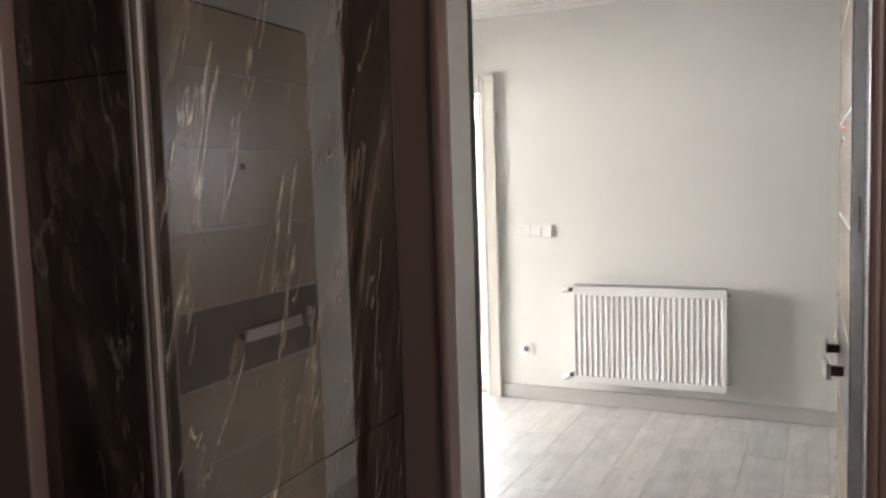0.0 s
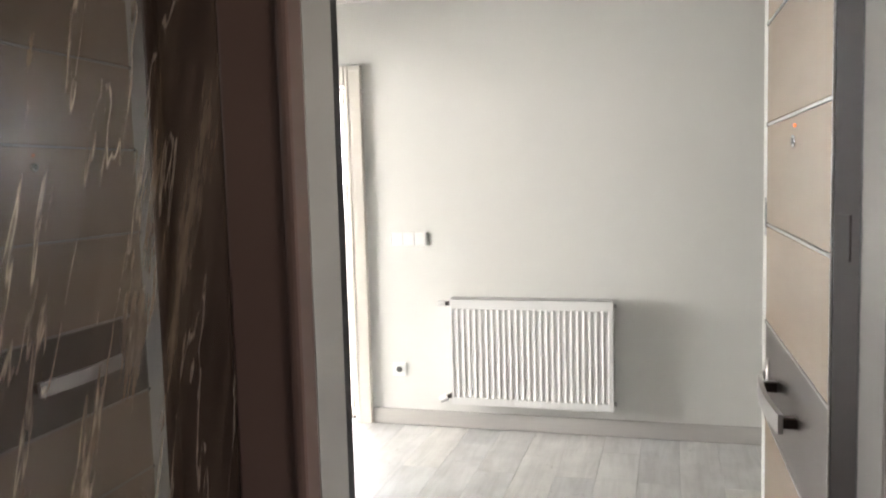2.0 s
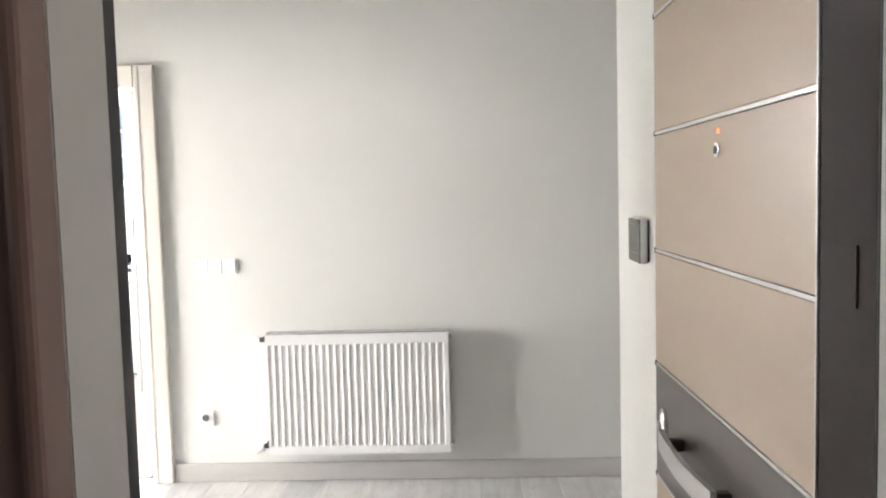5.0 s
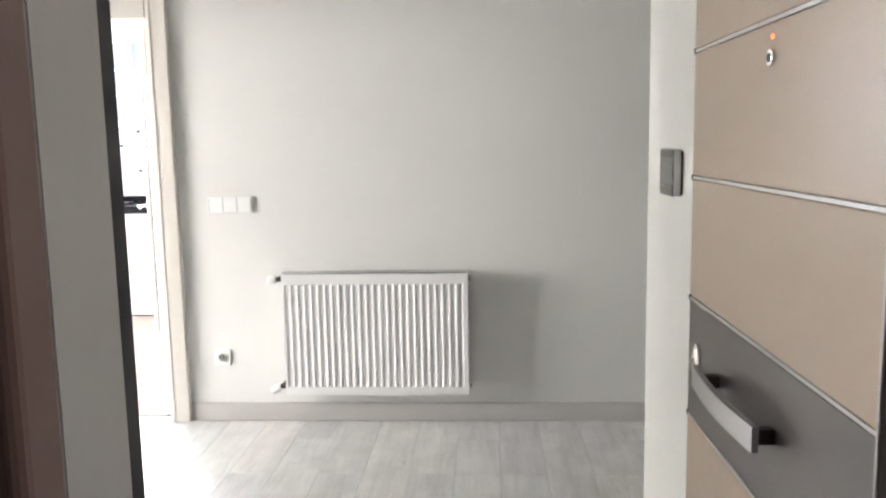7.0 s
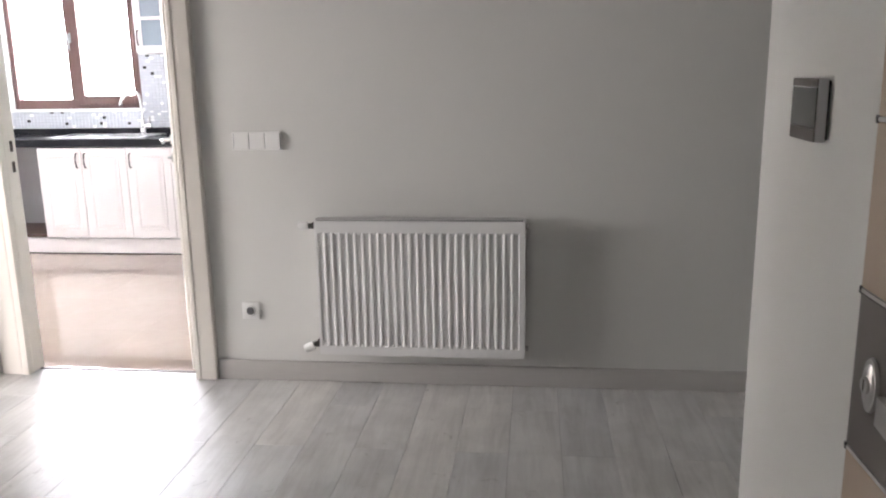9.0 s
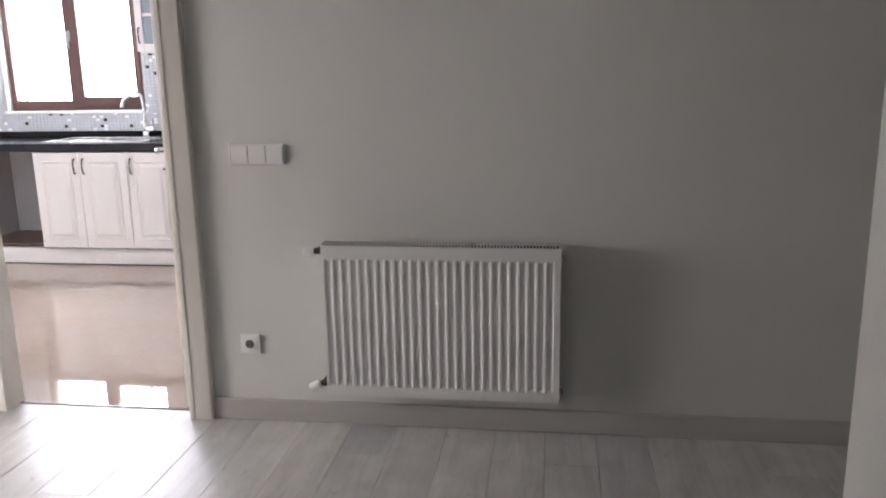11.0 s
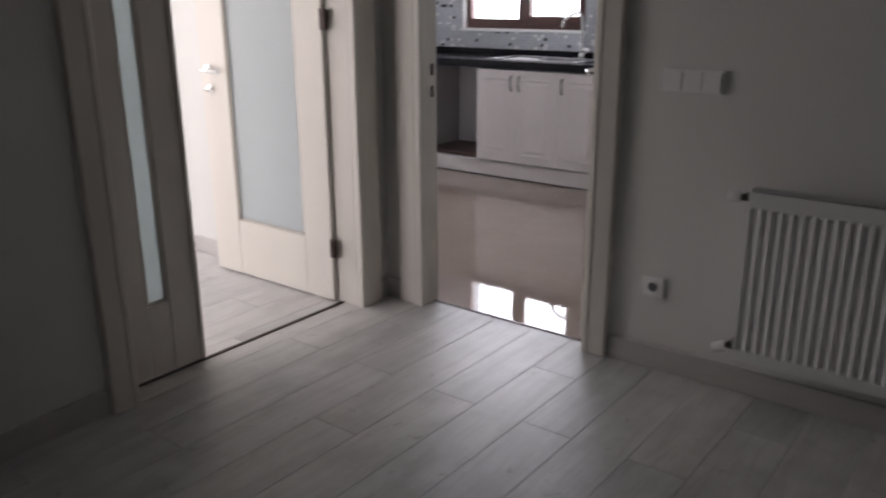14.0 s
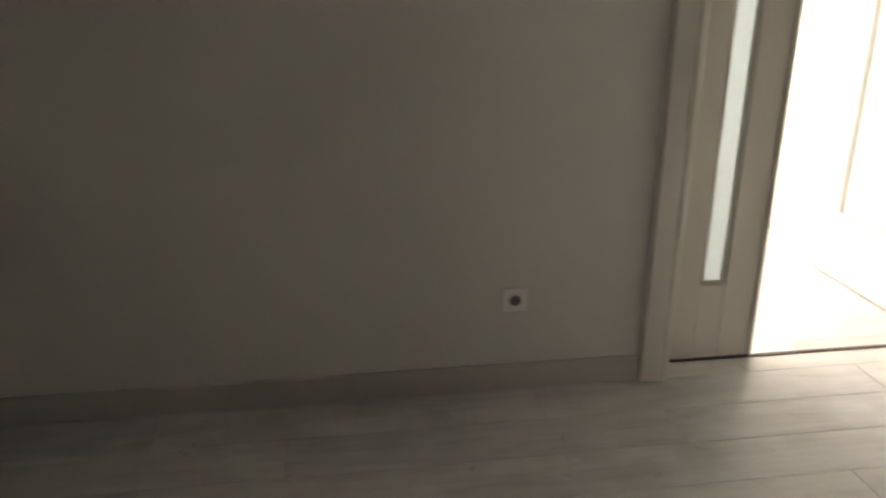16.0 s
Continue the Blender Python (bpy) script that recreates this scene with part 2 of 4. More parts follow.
FROST = frosted("frosted_glass", (0.9, 0.975, 0.99))
CABGLASS = surface("grey_frosted_cabinet_glass", (0.25, 0.3, 0.35), 0.3, vary=0.04, relief=0)
GLASS = clear_glass("window_glass")
STEEL = surface("stainless_steel", (0.7, 0.7, 0.7), 0.25, metal=1, grain=150, vary=0.05, relief=0)
STONEFLOOR = surface("grey_stone_floor", (0.25, 0.24, 0.23), 0.3, grain=30, vary=0.15)
m_dot, n_dot, l_dot, s_dot = graph("orange_glow")
s_dot.inputs["Base Color"].default_value = (0.9, 0.2, 0.05, 1)
s_dot.inputs["Emission Color"].default_value, s_dot.inputs["Emission Strength"].default_value = (1, 0.2, 0.05, 1), 0.3


# ---- builders ----
def box(bm, x0, x1, y0, y1, z0, z1, bevel=0.0, segments=1):
    r = bmesh.ops.create_cube(bm, size=1)["verts"]
    bmesh.ops.transform(bm, matrix=Matrix.LocRotScale(((x0 + x1) / 2, (y0 + y1) / 2, (z0 + z1) / 2), None, (abs(x1 - x0), abs(y1 - y0), abs(z1 - z0))), verts=r)
    if bevel:
        edges = list({e for v in r for e in v.link_edges})
        bmesh.ops.bevel(bm, geom=edges, offset=bevel, segments=segments, affect="EDGES", profile=0.6)
    return bm


def boxes(*items, bevel=0.0, segments=1):
    bm = bmesh.new()
    for b in items:
        box(bm, *b, bevel=bevel, segments=segments)
    return bm


def rod(bm, a, b, r0, r1=None, sides=20, bevel=0.0):
    a, b = Vector(a), Vector(b)
    turn = (b - a).to_track_quat("Z", "Y").to_matrix().to_4x4()
    r = bmesh.ops.create_cone(bm, cap_ends=True, segments=sides, radius1=r0, radius2=r0 if r1 is None else r1, depth=(b - a).length)["verts"]
    bmesh.ops.transform(bm, matrix=Matrix.Translation((a + b) / 2) @ turn, verts=r)
    if bevel:
        edges = [e for e in {e for v in r for e in v.link_edges} if any(len(f.verts) > 4 for f in e.link_faces)]
        bmesh.ops.bevel(bm, geom=edges, offset=bevel, segments=2, affect="EDGES", profile=0.6)
    return bm


def rods(*items, sides=20, bevel=0.0):
    bm = bmesh.new()
    for i in items:
        rod(bm, *i, sides=sides, bevel=bevel)
    return bm


def tube(points, radius, sides=12):
    """A round bar swept along a line of points."""
    bm, rings = bmesh.new(), []
    pts = [Vector(p) for p in points]
    for i, p in enumerate(pts):
        d = (pts[min(i + 1, len(pts) - 1)] - pts[max(i - 1, 0)]).normalized()
        q = d.to_track_quat("Z", "Y")
        rings.append([bm.verts.new(p + q @ Vector((radius * math.cos(2 * math.pi * k / sides), radius * math.sin(2 * math.pi * k / sides), 0))) for k in range(sides)])
    for a, b in zip(rings, rings[1:]):
        for k in range(sides):
            bm.faces.new((a[k], a[(k + 1) % sides], b[(k + 1) % sides], b[k]))
    bm.faces.new(rings[0][::-1]), bm.faces.new(rings[-1])
    return bm


def mesh_of(name, bm, material, smooth=False):
    me = bpy.data.meshes.new(name)
    bmesh.ops.recalc_face_normals(bm, faces=bm.faces)
    bm.to_mesh(me)
    bm.free()
    me.materials.append(material)
    if smooth:
        me.polygons.foreach_set("use_smooth", [True] * len(me.polygons))
        me.set_sharp_from_angle(angle=radians(40))
    return me


def part(name, bm, material, parent=None, label="", smooth=False):
    ob = new(name, mesh_of(name, bm, material, smooth))
    ob.parent = parent
    return tagged(ob, label)


def thing(name, m, label, category, group="", kind=""):
    ob = new(name)
    ob.empty_display_size = 0.05
    ob.matrix_basis = m
    return tagged(ob, label, category, group, kind)


def setting(name, bm, material, label, category):
    return tagged(part(name, bm, material), label, category, kind="structure")


# ---- structure: hall ----
TOP, KY = 2.56, 8.19
NY, WX, EX, EYC = 5.105, -2.96, 0.272, 3.878
wall_north = setting("wall_north", boxes((WX - 0.2, -2.74, NY, NY + 0.08, 0, TOP), (-1.866, 3.2, NY, NY + 0.08, 0, TOP), (-2.74, -1.866, NY, NY + 0.08, 2.04, TOP)), PAINT, "smooth off-white painted hall wall with the kitchen doorway", "wall")
wall_west = setting("wall_west", boxes((WX - 0.16, WX, 0.8, 3.71, 0, TOP), (WX - 0.16, WX, 4.93, NY, 0, TOP), (WX - 0.16, WX, 3.71, 4.93, 2.04, TOP)), PAINT, "smooth off-white painted hall wall with the living room doorway", "wall")
setting("wall_east", boxes((EX, EX + 0.15, 2.0, EYC, 0, TOP), (EX + 0.15, 3.2, EYC - 0.15, EYC, 0, TOP)), PAINT, "off-white painted wall corner beside the entrance door", "wall")
setting("wall_hall_end", boxes((3.2, 3.35, EYC - 0.15, NY + 0.08, 0, TOP)), PAINT, "off-white painted wall at the end of the hall", "wall")
setting("wall_hall_south", boxes((WX, -1.452, 1.056, 1.2, 0, TOP)), PAINT, "off-white painted hall wall", "wall")
wall_entrance = setting("wall_entrance", boxes((-1.45, -0.655, 1.83, 2.0, 0, TOP), (0.27, 1.75, 1.83, 1.998, 0, TOP), (-0.655, 0.27, 1.83, 2.0, 2.13, TOP)), PAINT, "painted wall around the apartment entrance", "wall")
wall_marble = setting("wall_stairwell", boxes((-2.4, -2.275, -1.6, 1.056, 0, TOP), (-1.45, -0.775, 1.056, 1.83, 0, TOP)), GROUT, "stairwell wall clad in polished dark marble tiles", "wall")
setting("wall_stairwell_east", boxes((1.6, 1.75, -1.6, 0.3, 0, TOP), (1.6, 1.75, 1.2, 1.83, 0, TOP), (1.6, 1.75, 0.3, 1.2, 0, 1.2), (1.6, 1.75, 0.3, 1.2, 2.2, TOP)), PAINT, "painted stairwell wall with an added window opening", "wall")
setting("wall_stairwell_south", boxes((-2.4, 1.75, -1.75, -1.6, 0, TOP)), PAINT, "painted stairwell wall", "wall")
setting("ceiling", boxes((WX - 0.2, -1.45, 1.2, NY + 0.08, TOP, TOP + 0.12), (-2.4, 1.75, -1.75, 1.2, TOP, TOP + 0.12), (-1.45, 1.75, 1.2, 2.0, TOP, TOP + 0.12), (-1.45, 0.43, 2.0, NY + 0.08, TOP, TOP + 0.12), (0.43, 3.35, EYC - 0.15, NY + 0.08, TOP, TOP + 0.12)), CEIL, "white painted plaster ceiling", "ceiling")


def cornice(name, x0, x1, y):
    """Stepped plaster cove along a wall face at y."""
    bm = bmesh.new()
    for i in range(4):
        box(bm, x0, x1, y - 0.02 - 0.02 * i, y, TOP - 0.085 + 0.022 * i, TOP - 0.063 + 0.022 * i - (0.003 if i == 3 else 0))
    return setting(name, bm, CEIL, "white plaster cornice between wall and ceiling", "cornice")


cornice("trim_cornice", WX, 3.2, NY)

floor = setting("floor", boxes((WX - 0.1, -1.385, 1.2, NY + 0.06, -0.1, -0.008), (-1.385, 0.37, 2.005, NY + 0.06, -0.1, -0.008), (0.37, 3.2, 3.8, NY + 0.06, -0.1, -0.008)), GAP, "whitewashed grey laminate plank floor", "floor")
floor_living = setting("floor_living", boxes((-7.5, WX - 0.1, 0.3, 4.985, -0.1, -0.008)), GAP, "whitewashed grey laminate plank floor of the living room", "floor")
floor_kitchen = setting("floor_kitchen", boxes((-6.2, -1.3, NY + 0.06, KY + 0.01, -0.1, -0.006)), GAP, "polished beige porcelain tile floor", "floor")
setting("floor_stairwell", boxes((-2.4, 1.75, -1.75, 1.1, -0.1, -0.001), (-0.8, 1.75, 1.1, 2.0, -0.1, -0.001)), STONEFLOOR, "grey polished stone stairwell floor", "floor")

# skirting boards
def skirting(name, b):
    bm = boxes(b, bevel=0.004)
    return setting(name, bm, SKIRT, "pale grey wood-effect skirting board along the wall", "skirting")


skirting("baseboard_north", (-1.784, 3.2, NY - 0.016, NY - 0.001, 0.0005, 0.095))
skirting("baseboard_corner", (WX + 0.001, -2.867, NY - 0.016, NY - 0.001, 0.0005, 0.095))
skirting("baseboard_west", (WX + 0.001, WX + 0.016, 1.2, 3.618, 0.0005, 0.095))
skirting("baseboard_west_corner", (WX + 0.001, WX + 0.016, 5.032, NY - 0.018, 0.0005, 0.095))
skirting("baseboard_east", (EX - 0.016, EX - 0.001, 3.1, EYC + 0.016, 0.0005, 0.095))
skirting("baseboard_living", (-7.4, WX - 0.17, 4.969, 4.984, 0.0005, 0.095))

# ---- structure: kitchen and living room shells ----
WXL, WXR, WZ0, WZ1 = -4.746, -3.585, 1.127, 2.31
setting("wall_kitchen_north", boxes((-6.2, -5.5, KY, KY + 0.22, 0, TOP), (-4.95, WXL, KY, KY + 0.22, 0, TOP), (WXR, -1.3, KY, KY + 0.22, 0, TOP), (-5.5, -4.95, KY, KY + 0.22, 0, 1.555), (WXL, WXR, KY, KY + 0.22, 0, WZ0), (-5.5, -4.95, KY, KY + 0.22, 2.31, TOP), (WXL, WXR, KY, KY + 0.22, WZ1, TOP)), PAINT, "kitchen wall with windows over the worktop", "wall")
setting("wall_kitchen_west", boxes((-6.35, -6.2, NY + 0.08, KY + 0.22, 0, TOP)), PAINT, "white painted kitchen wall", "wall")
setting("wall_kitchen_east", boxes((-1.3, -1.15, NY + 0.08, KY + 0.22, 0, TOP)), PAINT, "white painted kitchen wall", "wall")
setting("wall_kitchen_south", boxes((-6.35, WX - 0.2, NY, NY + 0.08, 0, TOP)), PAINT, "white painted kitchen wall", "wall")
setting("ceiling_kitchen", boxes((-6.35, -1.15, NY + 0.08, KY + 0.22, TOP, TOP + 0.12)), CEIL, "white painted kitchen ceiling", "ceiling")
setting("wall_living_north", boxes((-7.65, WX - 0.16, 4.985, 5.105, 0, TOP)), PAINT, "off-white painted living room wall", "wall")
setting("wall_living_south", boxes((-7.65, -6.4, 0.15, 0.3, 0, TOP), (-4.2, WX - 0.16, 0.15, 0.3, 0, TOP), (-6.4, -4.2, 0.15, 0.3, 0, 0.5), (-6.4, -4.2, 0.15, 0.3, 2.4, TOP)), PAINT, "off-white painted living room wall with a window", "wall")
setting("wall_living_west", boxes((-7.65, -7.5, 0.3, 2.35, 0, TOP), (-7.65, -7.5, 4.85, 4.985, 0, TOP), (-7.65, -7.5, 2.35, 4.85, 0, 0.5), (-7.65, -7.5, 2.35, 4.85, 2.4, TOP)), PAINT, "off-white painted living room wall with a wide window", "wall")
setting("ceiling_living", boxes((-7.65, WX - 0.2, 0.15, 5.105, TOP, TOP + 0.12)), CEIL, "white painted living room ceiling", "ceiling")
setting("wall_living_east", boxes((WX - 0.16, WX, 0.15, 0.8, 0, TOP)), PAINT, "off-white painted living room wall", "wall")

# ---- entrance: marble cladding, frame, door ----
frame_1 = thing("doorframe_entrance", pose(-0.17, 1.83, 0), "brown painted steel entrance door frame with pale jamb lining", "door frame", kind="structure")
OX, OY = 0.17, -1.83


def at(x0, x1, y0, y1, z0, z1):
    return (x0 + OX, x1 + OX, y0 + OY, y1 + OY, z0, z1)


for side, (a, b) in {"left": (-0.742, -0.618), "right": (0.2105, 0.37)}.items():
    inner, outer = (b, a) if side == "left" else (a, b)
    s = 1 if side == "left" else -1
    part("casing", boxes(at(min(inner - s * 0.02, outer), max(inner - s * 0.02, outer), 1.783, 1.83, 0.001, 2.2), bevel=0.006, segments=2), BROWN, frame_1)
    part("casing_bead", boxes(at(min(inner, inner - s * 0.02), max(inner, inner - s * 0.02), 1.773, 1.83, 0.001, 2.05), bevel=0.007, segments=2), BROWN, frame_1)
part("head_casing", boxes(at(-0.742, 0.37, 1.783, 1.83, 2.2, 2.34), bevel=0.006, segments=2), BROWN, frame_1)
part("head_bead", boxes(at(-0.635, 0.242, 1.773, 1.83, 2.05, 2.2), bevel=0.006), BROWN, frame_1)


def slanted(xa, ya, xb, yb, xo, z0, z1):
    """An upright lining whose visible face runs from (xa, ya) to (xb, yb), backed at x = xo."""
    bm = bmesh.new()
    ring = [(xa, ya), (xb, yb), (xo, yb), (xo, ya)]
    lo, hi = ([bm.verts.new((x + OX, y + OY, z)) for x, y in ring] for z in (z0, z1))
    bm.faces.new(lo), bm.faces.new(hi)
    for i in range(4):
        bm.faces.new((lo[i], lo[(i + 1) % 4], hi[(i + 1) % 4], hi[i]))
    return bm


part("jamb_lining", slanted(-0.6195, 1.832, -0.6355, 1.983, -0.652, 0.001, 2.05), JAMB, frame_1, "pale glossy jamb lining")
part("jamb_lining", slanted(0.2105, 1.832, 0.2135, 1.996, 0.268, 0.001, 2.05), JAMB, frame_1, "pale glossy jamb lining")
part("head_lining", boxes(at(-0.6, 0.22, 1.832, 1.945, 2.05, 2.08)), JAMB, frame_1, "pale glossy head lining")
part("rubber_seal", boxes(at(-0.654, -0.6385, 1.984, 2.0215, 0.001, 2.06), bevel=0.003), RUBBER, frame_1, "black rubber door seal")
part("rubber_seal", boxes(at(0.2125, 0.24, 1.9965, 2.0015, 0.001, 2.06), bevel=0.001), RUBBER, frame_1, "black rubber door seal")
part("steel_jamb", slanted(0.2125, 2.002, 0.1935, 2.103, 0.268, 0.001, 2.1), DARKJAMB, frame_1, "dark steel hinge jamb")
part("steel_jamb", boxes(at(-0.7, -0.644, 2.002, 2.019, 0.001, 2.1), bevel=0.002), DARKJAMB, frame_1, "dark steel lock jamb")
part("hinge_plate", slanted(0.2045, 2.032, 0.1965, 2.075, 0.212, 1.312, 1.385), DARKJAMB, frame_1, "dark hinge plate")
part("threshold", boxes(at(-0.6, 0.22, 1.835, 2.01, 0.0, 0.012), bevel=0.003), BRUSHED, frame_1, "brushed steel threshold")

# open leaf: local y runs from the hinge to the lock edge, its outer face looks to local -x
LEAF = 0.836
door_1 = thing("door_1", pose(0.192, 2.105, 0, 0, 0, 0.7), "open beige panelled steel entrance door with a dark band and bar handle", "door", kind="structure")
part("leaf_core", boxes((0.008, 0.062, 0.002, LEAF - 0.002, 0.012, 2.05), bevel=0.002), DARKJAMB, door_1, "dark steel edge of the door leaf")
GROOVES = [0.02, 0.272, 0.532, 0.792, 1.052, 1.312, 1.575, 1.835, 2.045]
for z0, z1 in zip(GROOVES, GROOVES[1:]):
    band = abs(z0 - 0.792) < 0.01
    part("dark_panel" if band else "panel", boxes((0.0, 0.0075, 0.006, LEAF, z0 + 0.004, z1 - 0.004), bevel=0.002), TAUPE if band else BEIGE, door_1, "dark taupe lock band" if band else "")
for z in GROOVES[1:-1]:
    part("metal_strip", boxes((-0.0005, 0.0078, 0.006, LEAF - 0.003, z - 0.003, z + 0.003)), STRIP, door_1, "pale metal inlay strip")
    part("end_cap", boxes((-0.0015, 0.012, LEAF - 0.0025, LEAF + 0.004, z - 0.006, z + 0.006), bevel=0.001), RUBBER, door_1, "black end cap")
part("edge_trim", boxes((-0.001, 0.0078, 0.0005, 0.0055, 0.02, 2.045)), STRIP, door_1, "pale metal edge strip")


def bow_handle():
    bm, rings = bmesh.new(), []
    for i in range(19):
        k = i / 18
        y, x = 0.655 - 0.35 * k, -0.04 - 0.01 * math.sin(math.pi * k)
        h = 0.021
        rings.append([bm.verts.new(p) for p in ((x, y, 0.93 - h), (x, y, 0.93 + h), (x + 0.011, y, 0.93 + h), (x + 0.011, y, 0.93 - h))])
    for a, b in zip(rings, rings[1:]):
        for k in range(4):
            bm.faces.new((a[k], a[(k + 1) % 4], b[(k + 1) % 4], b[k]))
    bm.faces.new(rings[0][::-1]), bm.faces.new(rings[-1])
    return bm


bar = part("pull_handle", bow_handle(), BRUSHED, door_1, "bowed brushed steel bar handle")
for y in (0.615, 0.325):
    part("handle_post", boxes((-0.036, 0.001, y - 0.012, y + 0.012, 0.918, 0.942), bevel=0.003), BRONZE, bar, "dark handle post")
lock = part("lock_rosette", rods(((0.001, 0.765, 0.923), (-0.005, 0.765, 0.923), 0.03, 0.0285), ((-0.0045, 0.765, 0.923), (-0.0085, 0.765, 0.923), 0.024, 0.019), sides=28), BRUSHED, door_1, "oval brushed steel lock rosette", smooth=True)
lock.data.transform(Matrix.Translation((0, 0.765, 0.923)) @ Matrix.Diagonal((1, 0.85, 1.45, 1)) @ Matrix.Translation((0, -0.765, -0.923)))
part("lock_cylinder", rods(((-0.008, 0.765, 0.923), (-0.0125, 0.765, 0.923), 0.0135, 0.0125), sides=24), BRUSHED, lock, "round brushed lock cylinder", smooth=True)
part("key_slot", boxes((-0.0131, -0.010, 0.762, 0.768, 0.912, 0.934), bevel=0.002), BRONZE, lock, "dark key slot")
part("peephole", rods(((0.001, 0.383, 1.517), (-0.006, 0.383, 1.517), 0.013), sides=20, bevel=0.002), CHROME, door_1, "chrome door viewer", smooth=True)
part("peephole_lens", rods(((-0.0055, 0.383, 1.517), (-0.0075, 0.383, 1.517), 0.007), sides=16), SCREEN, door_1, "dark glass viewer lens")
# small orange dot with a weak glow of its own, above the viewer
part("orange_dot", rods(((0.001, 0.383, 1.549), (-0.003, 0.383, 1.549), 0.004), sides=12), m_dot, door_1, "small glowing orange dot")

# the next flat's shut door on the landing
door_4 = thing("door_4", pose(-1.53, 1.055, 0), "shut brown steel door of the next flat in a brown frame", "door", kind="structure")
for x0, x1, b in ((0.43, 0.552, 0.43), (-0.552, -0.43, -0.448)):
    part("casing", boxes((x0, x1, -0.055, -0.001, 0.001, 2.2), bevel=0.006, segments=2), BROWN, door_4)
    part("casing_bead", boxes((b, b + 0.018, -0.062, -0.05, 0.001, 2.1), bevel=0.004, segments=2), BROWN, door_4)
part("head_casing", boxes((-0.552, 0.552, -0.055, -0.001, 2.2, 2.33), bevel=0.006, segments=2), BROWN, door_4)
leaf_4 = part("leaf", boxes((-0.428, 0.428, -0.03, -0.002, 0.01, 2.198), bevel=0.003), BROWN, door_4)
part("pull_handle", boxes((-0.34, -0.32, -0.085, -0.075, 0.85, 1.15), (-0.336, -0.324, -0.076, -0.029, 0.88, 0.9), (-0.336, -0.324, -0.076, -0.029, 1.1, 1.12), bevel=0.003), BRUSHED, leaf_4, "brushed steel pull handle")

# intercom on the wall behind the door
intercom = thing("intercom", pose(EX, 3.48, 1.3), "silver and grey video intercom mounted on the wall", "intercom")
# black inset plate stands in for the shade in the gap at the wall
part("back_gap", boxes((-0.006, -0.0005, -0.074, 0.074, -0.06, 0.06), bevel=0.002), RUBBER, intercom, "black inset plate coloured as the shaded gap behind the housing")
part("housing", boxes((-0.027, -0.0065, -0.08, 0.08, -0.064, 0.064), bevel=0.003, segments=2), SILVER, intercom)
part("top_bar", boxes((-0.0295, -0.0265, -0.079, 0.079, 0.047, 0.0635), bevel=0.001), TAUPE, intercom, "dark top bar with the camera")
part("camera_lens", rods(((-0.029, -0.06, 0.055), (-0.0305, -0.06, 0.055), 0.005), sides=14), NICKEL, intercom, "small grey lens")
part("screen", boxes((-0.0295, -0.0265, -0.079, 0.079, -0.037, 0.0465), bevel=0.001), SCREEN, intercom, "dark grey glossy screen")
part("button_bar", boxes((-0.0295, -0.0265, -0.079, 0.079, -0.0635, -0.0375), bevel=0.001), TAUPE, intercom, "dark button bar")

# ---- radiator ----
def ridged_panel(w, h, ridges):
    """Pressed steel radiator front: wide flutes parted by narrow raised ribs."""
    bm = bmesh.new()
    pitch = (w - 0.028) / ridges
    xs = [(0, 0.0), (0.012, 0.0)]
    for i in range(ridges):
        x = 0.014 + pitch * i
        xs += [(x + pitch * 0.12, 0.0042), (x + pitch * 0.62, 0.0042), (x + pitch * 0.76, 0.0), (x + pitch * 0.98, 0.0)]
    xs += [(w - 0.008, 0.0), (w, 0.0)]
    zs = [0, 0.038, 0.05, h - 0.056, h - 0.044, h]
    grid = []
    for j, z in enumerate(zs):
        k = 1 if j in (2, 3) else 0
        grid.append([bm.verts.new((x - w / 2, d * k, z)) for x, d in xs])
    for a, b in zip(grid, grid[1:]):
        for i in range(len(xs) - 1):
            bm.faces.new((a[i], a[i + 1], b[i + 1], b[i]))
    edge = [e for e in bm.edges if e.is_boundary]
    r = bmesh.ops.extrude_edge_only(bm, edges=edge)["geom"]
    bmesh.ops.translate(bm, vec=(0, 0.016, 0), verts=[g for g in r if isinstance(g, bmesh.types.BMVert)])
    return bm


RW, RH = 0.905, 0.612
rad = thing("radiator", pose(-0.8125, 5.0, 0.165), "white ribbed panel radiator hung on the wall", "radiator")
part("front_panel", ridged_panel(RW, RH - 0.012, 26), ENAMEL, rad)
part("rear_panel", boxes((-RW / 2 + 0.01, RW / 2 - 0.01, 0.05, 0.064, 0.01, RH - 0.02), bevel=0.004), ENAMEL, rad)
for s in (-1, 1):
    part("side_cover", boxes((s * RW / 2 - 0.002, s * RW / 2 + 0.003, 0.004, 0.066, 0.012, RH - 0.004), bevel=0.0015), ENAMEL, rad)
bm = boxes((-RW / 2, RW / 2, 0.002, 0.0045, RH - 0.012, RH - 0.008), (-RW / 2, RW / 2, 0.062, 0.066, RH - 0.012, RH - 0.006))
for i in range(75):
    x = -RW / 2 + 0.006 + i * (RW - 0.012) / 74
    box(bm, x - 0.0022, x + 0.0022, 0.0025, 0.064, RH - 0.0078, RH + 0.001)
part("top_grille", bm, ENAMEL, rad, "slotted white top grille")
# solid black blocks in place of the shade between panels and under the grille
part("shade_filler", boxes((-RW / 2 + 0.01, RW / 2 - 0.01, 0.017, 0.049, 0.03, RH - 0.03), (-RW / 2 + 0.004, RW / 2 - 0.004, 0.005, 0.061, RH - 0.016, RH - 0.0115)), SHADOWGAP, rad, "black filler coloured as the shade between the panels")
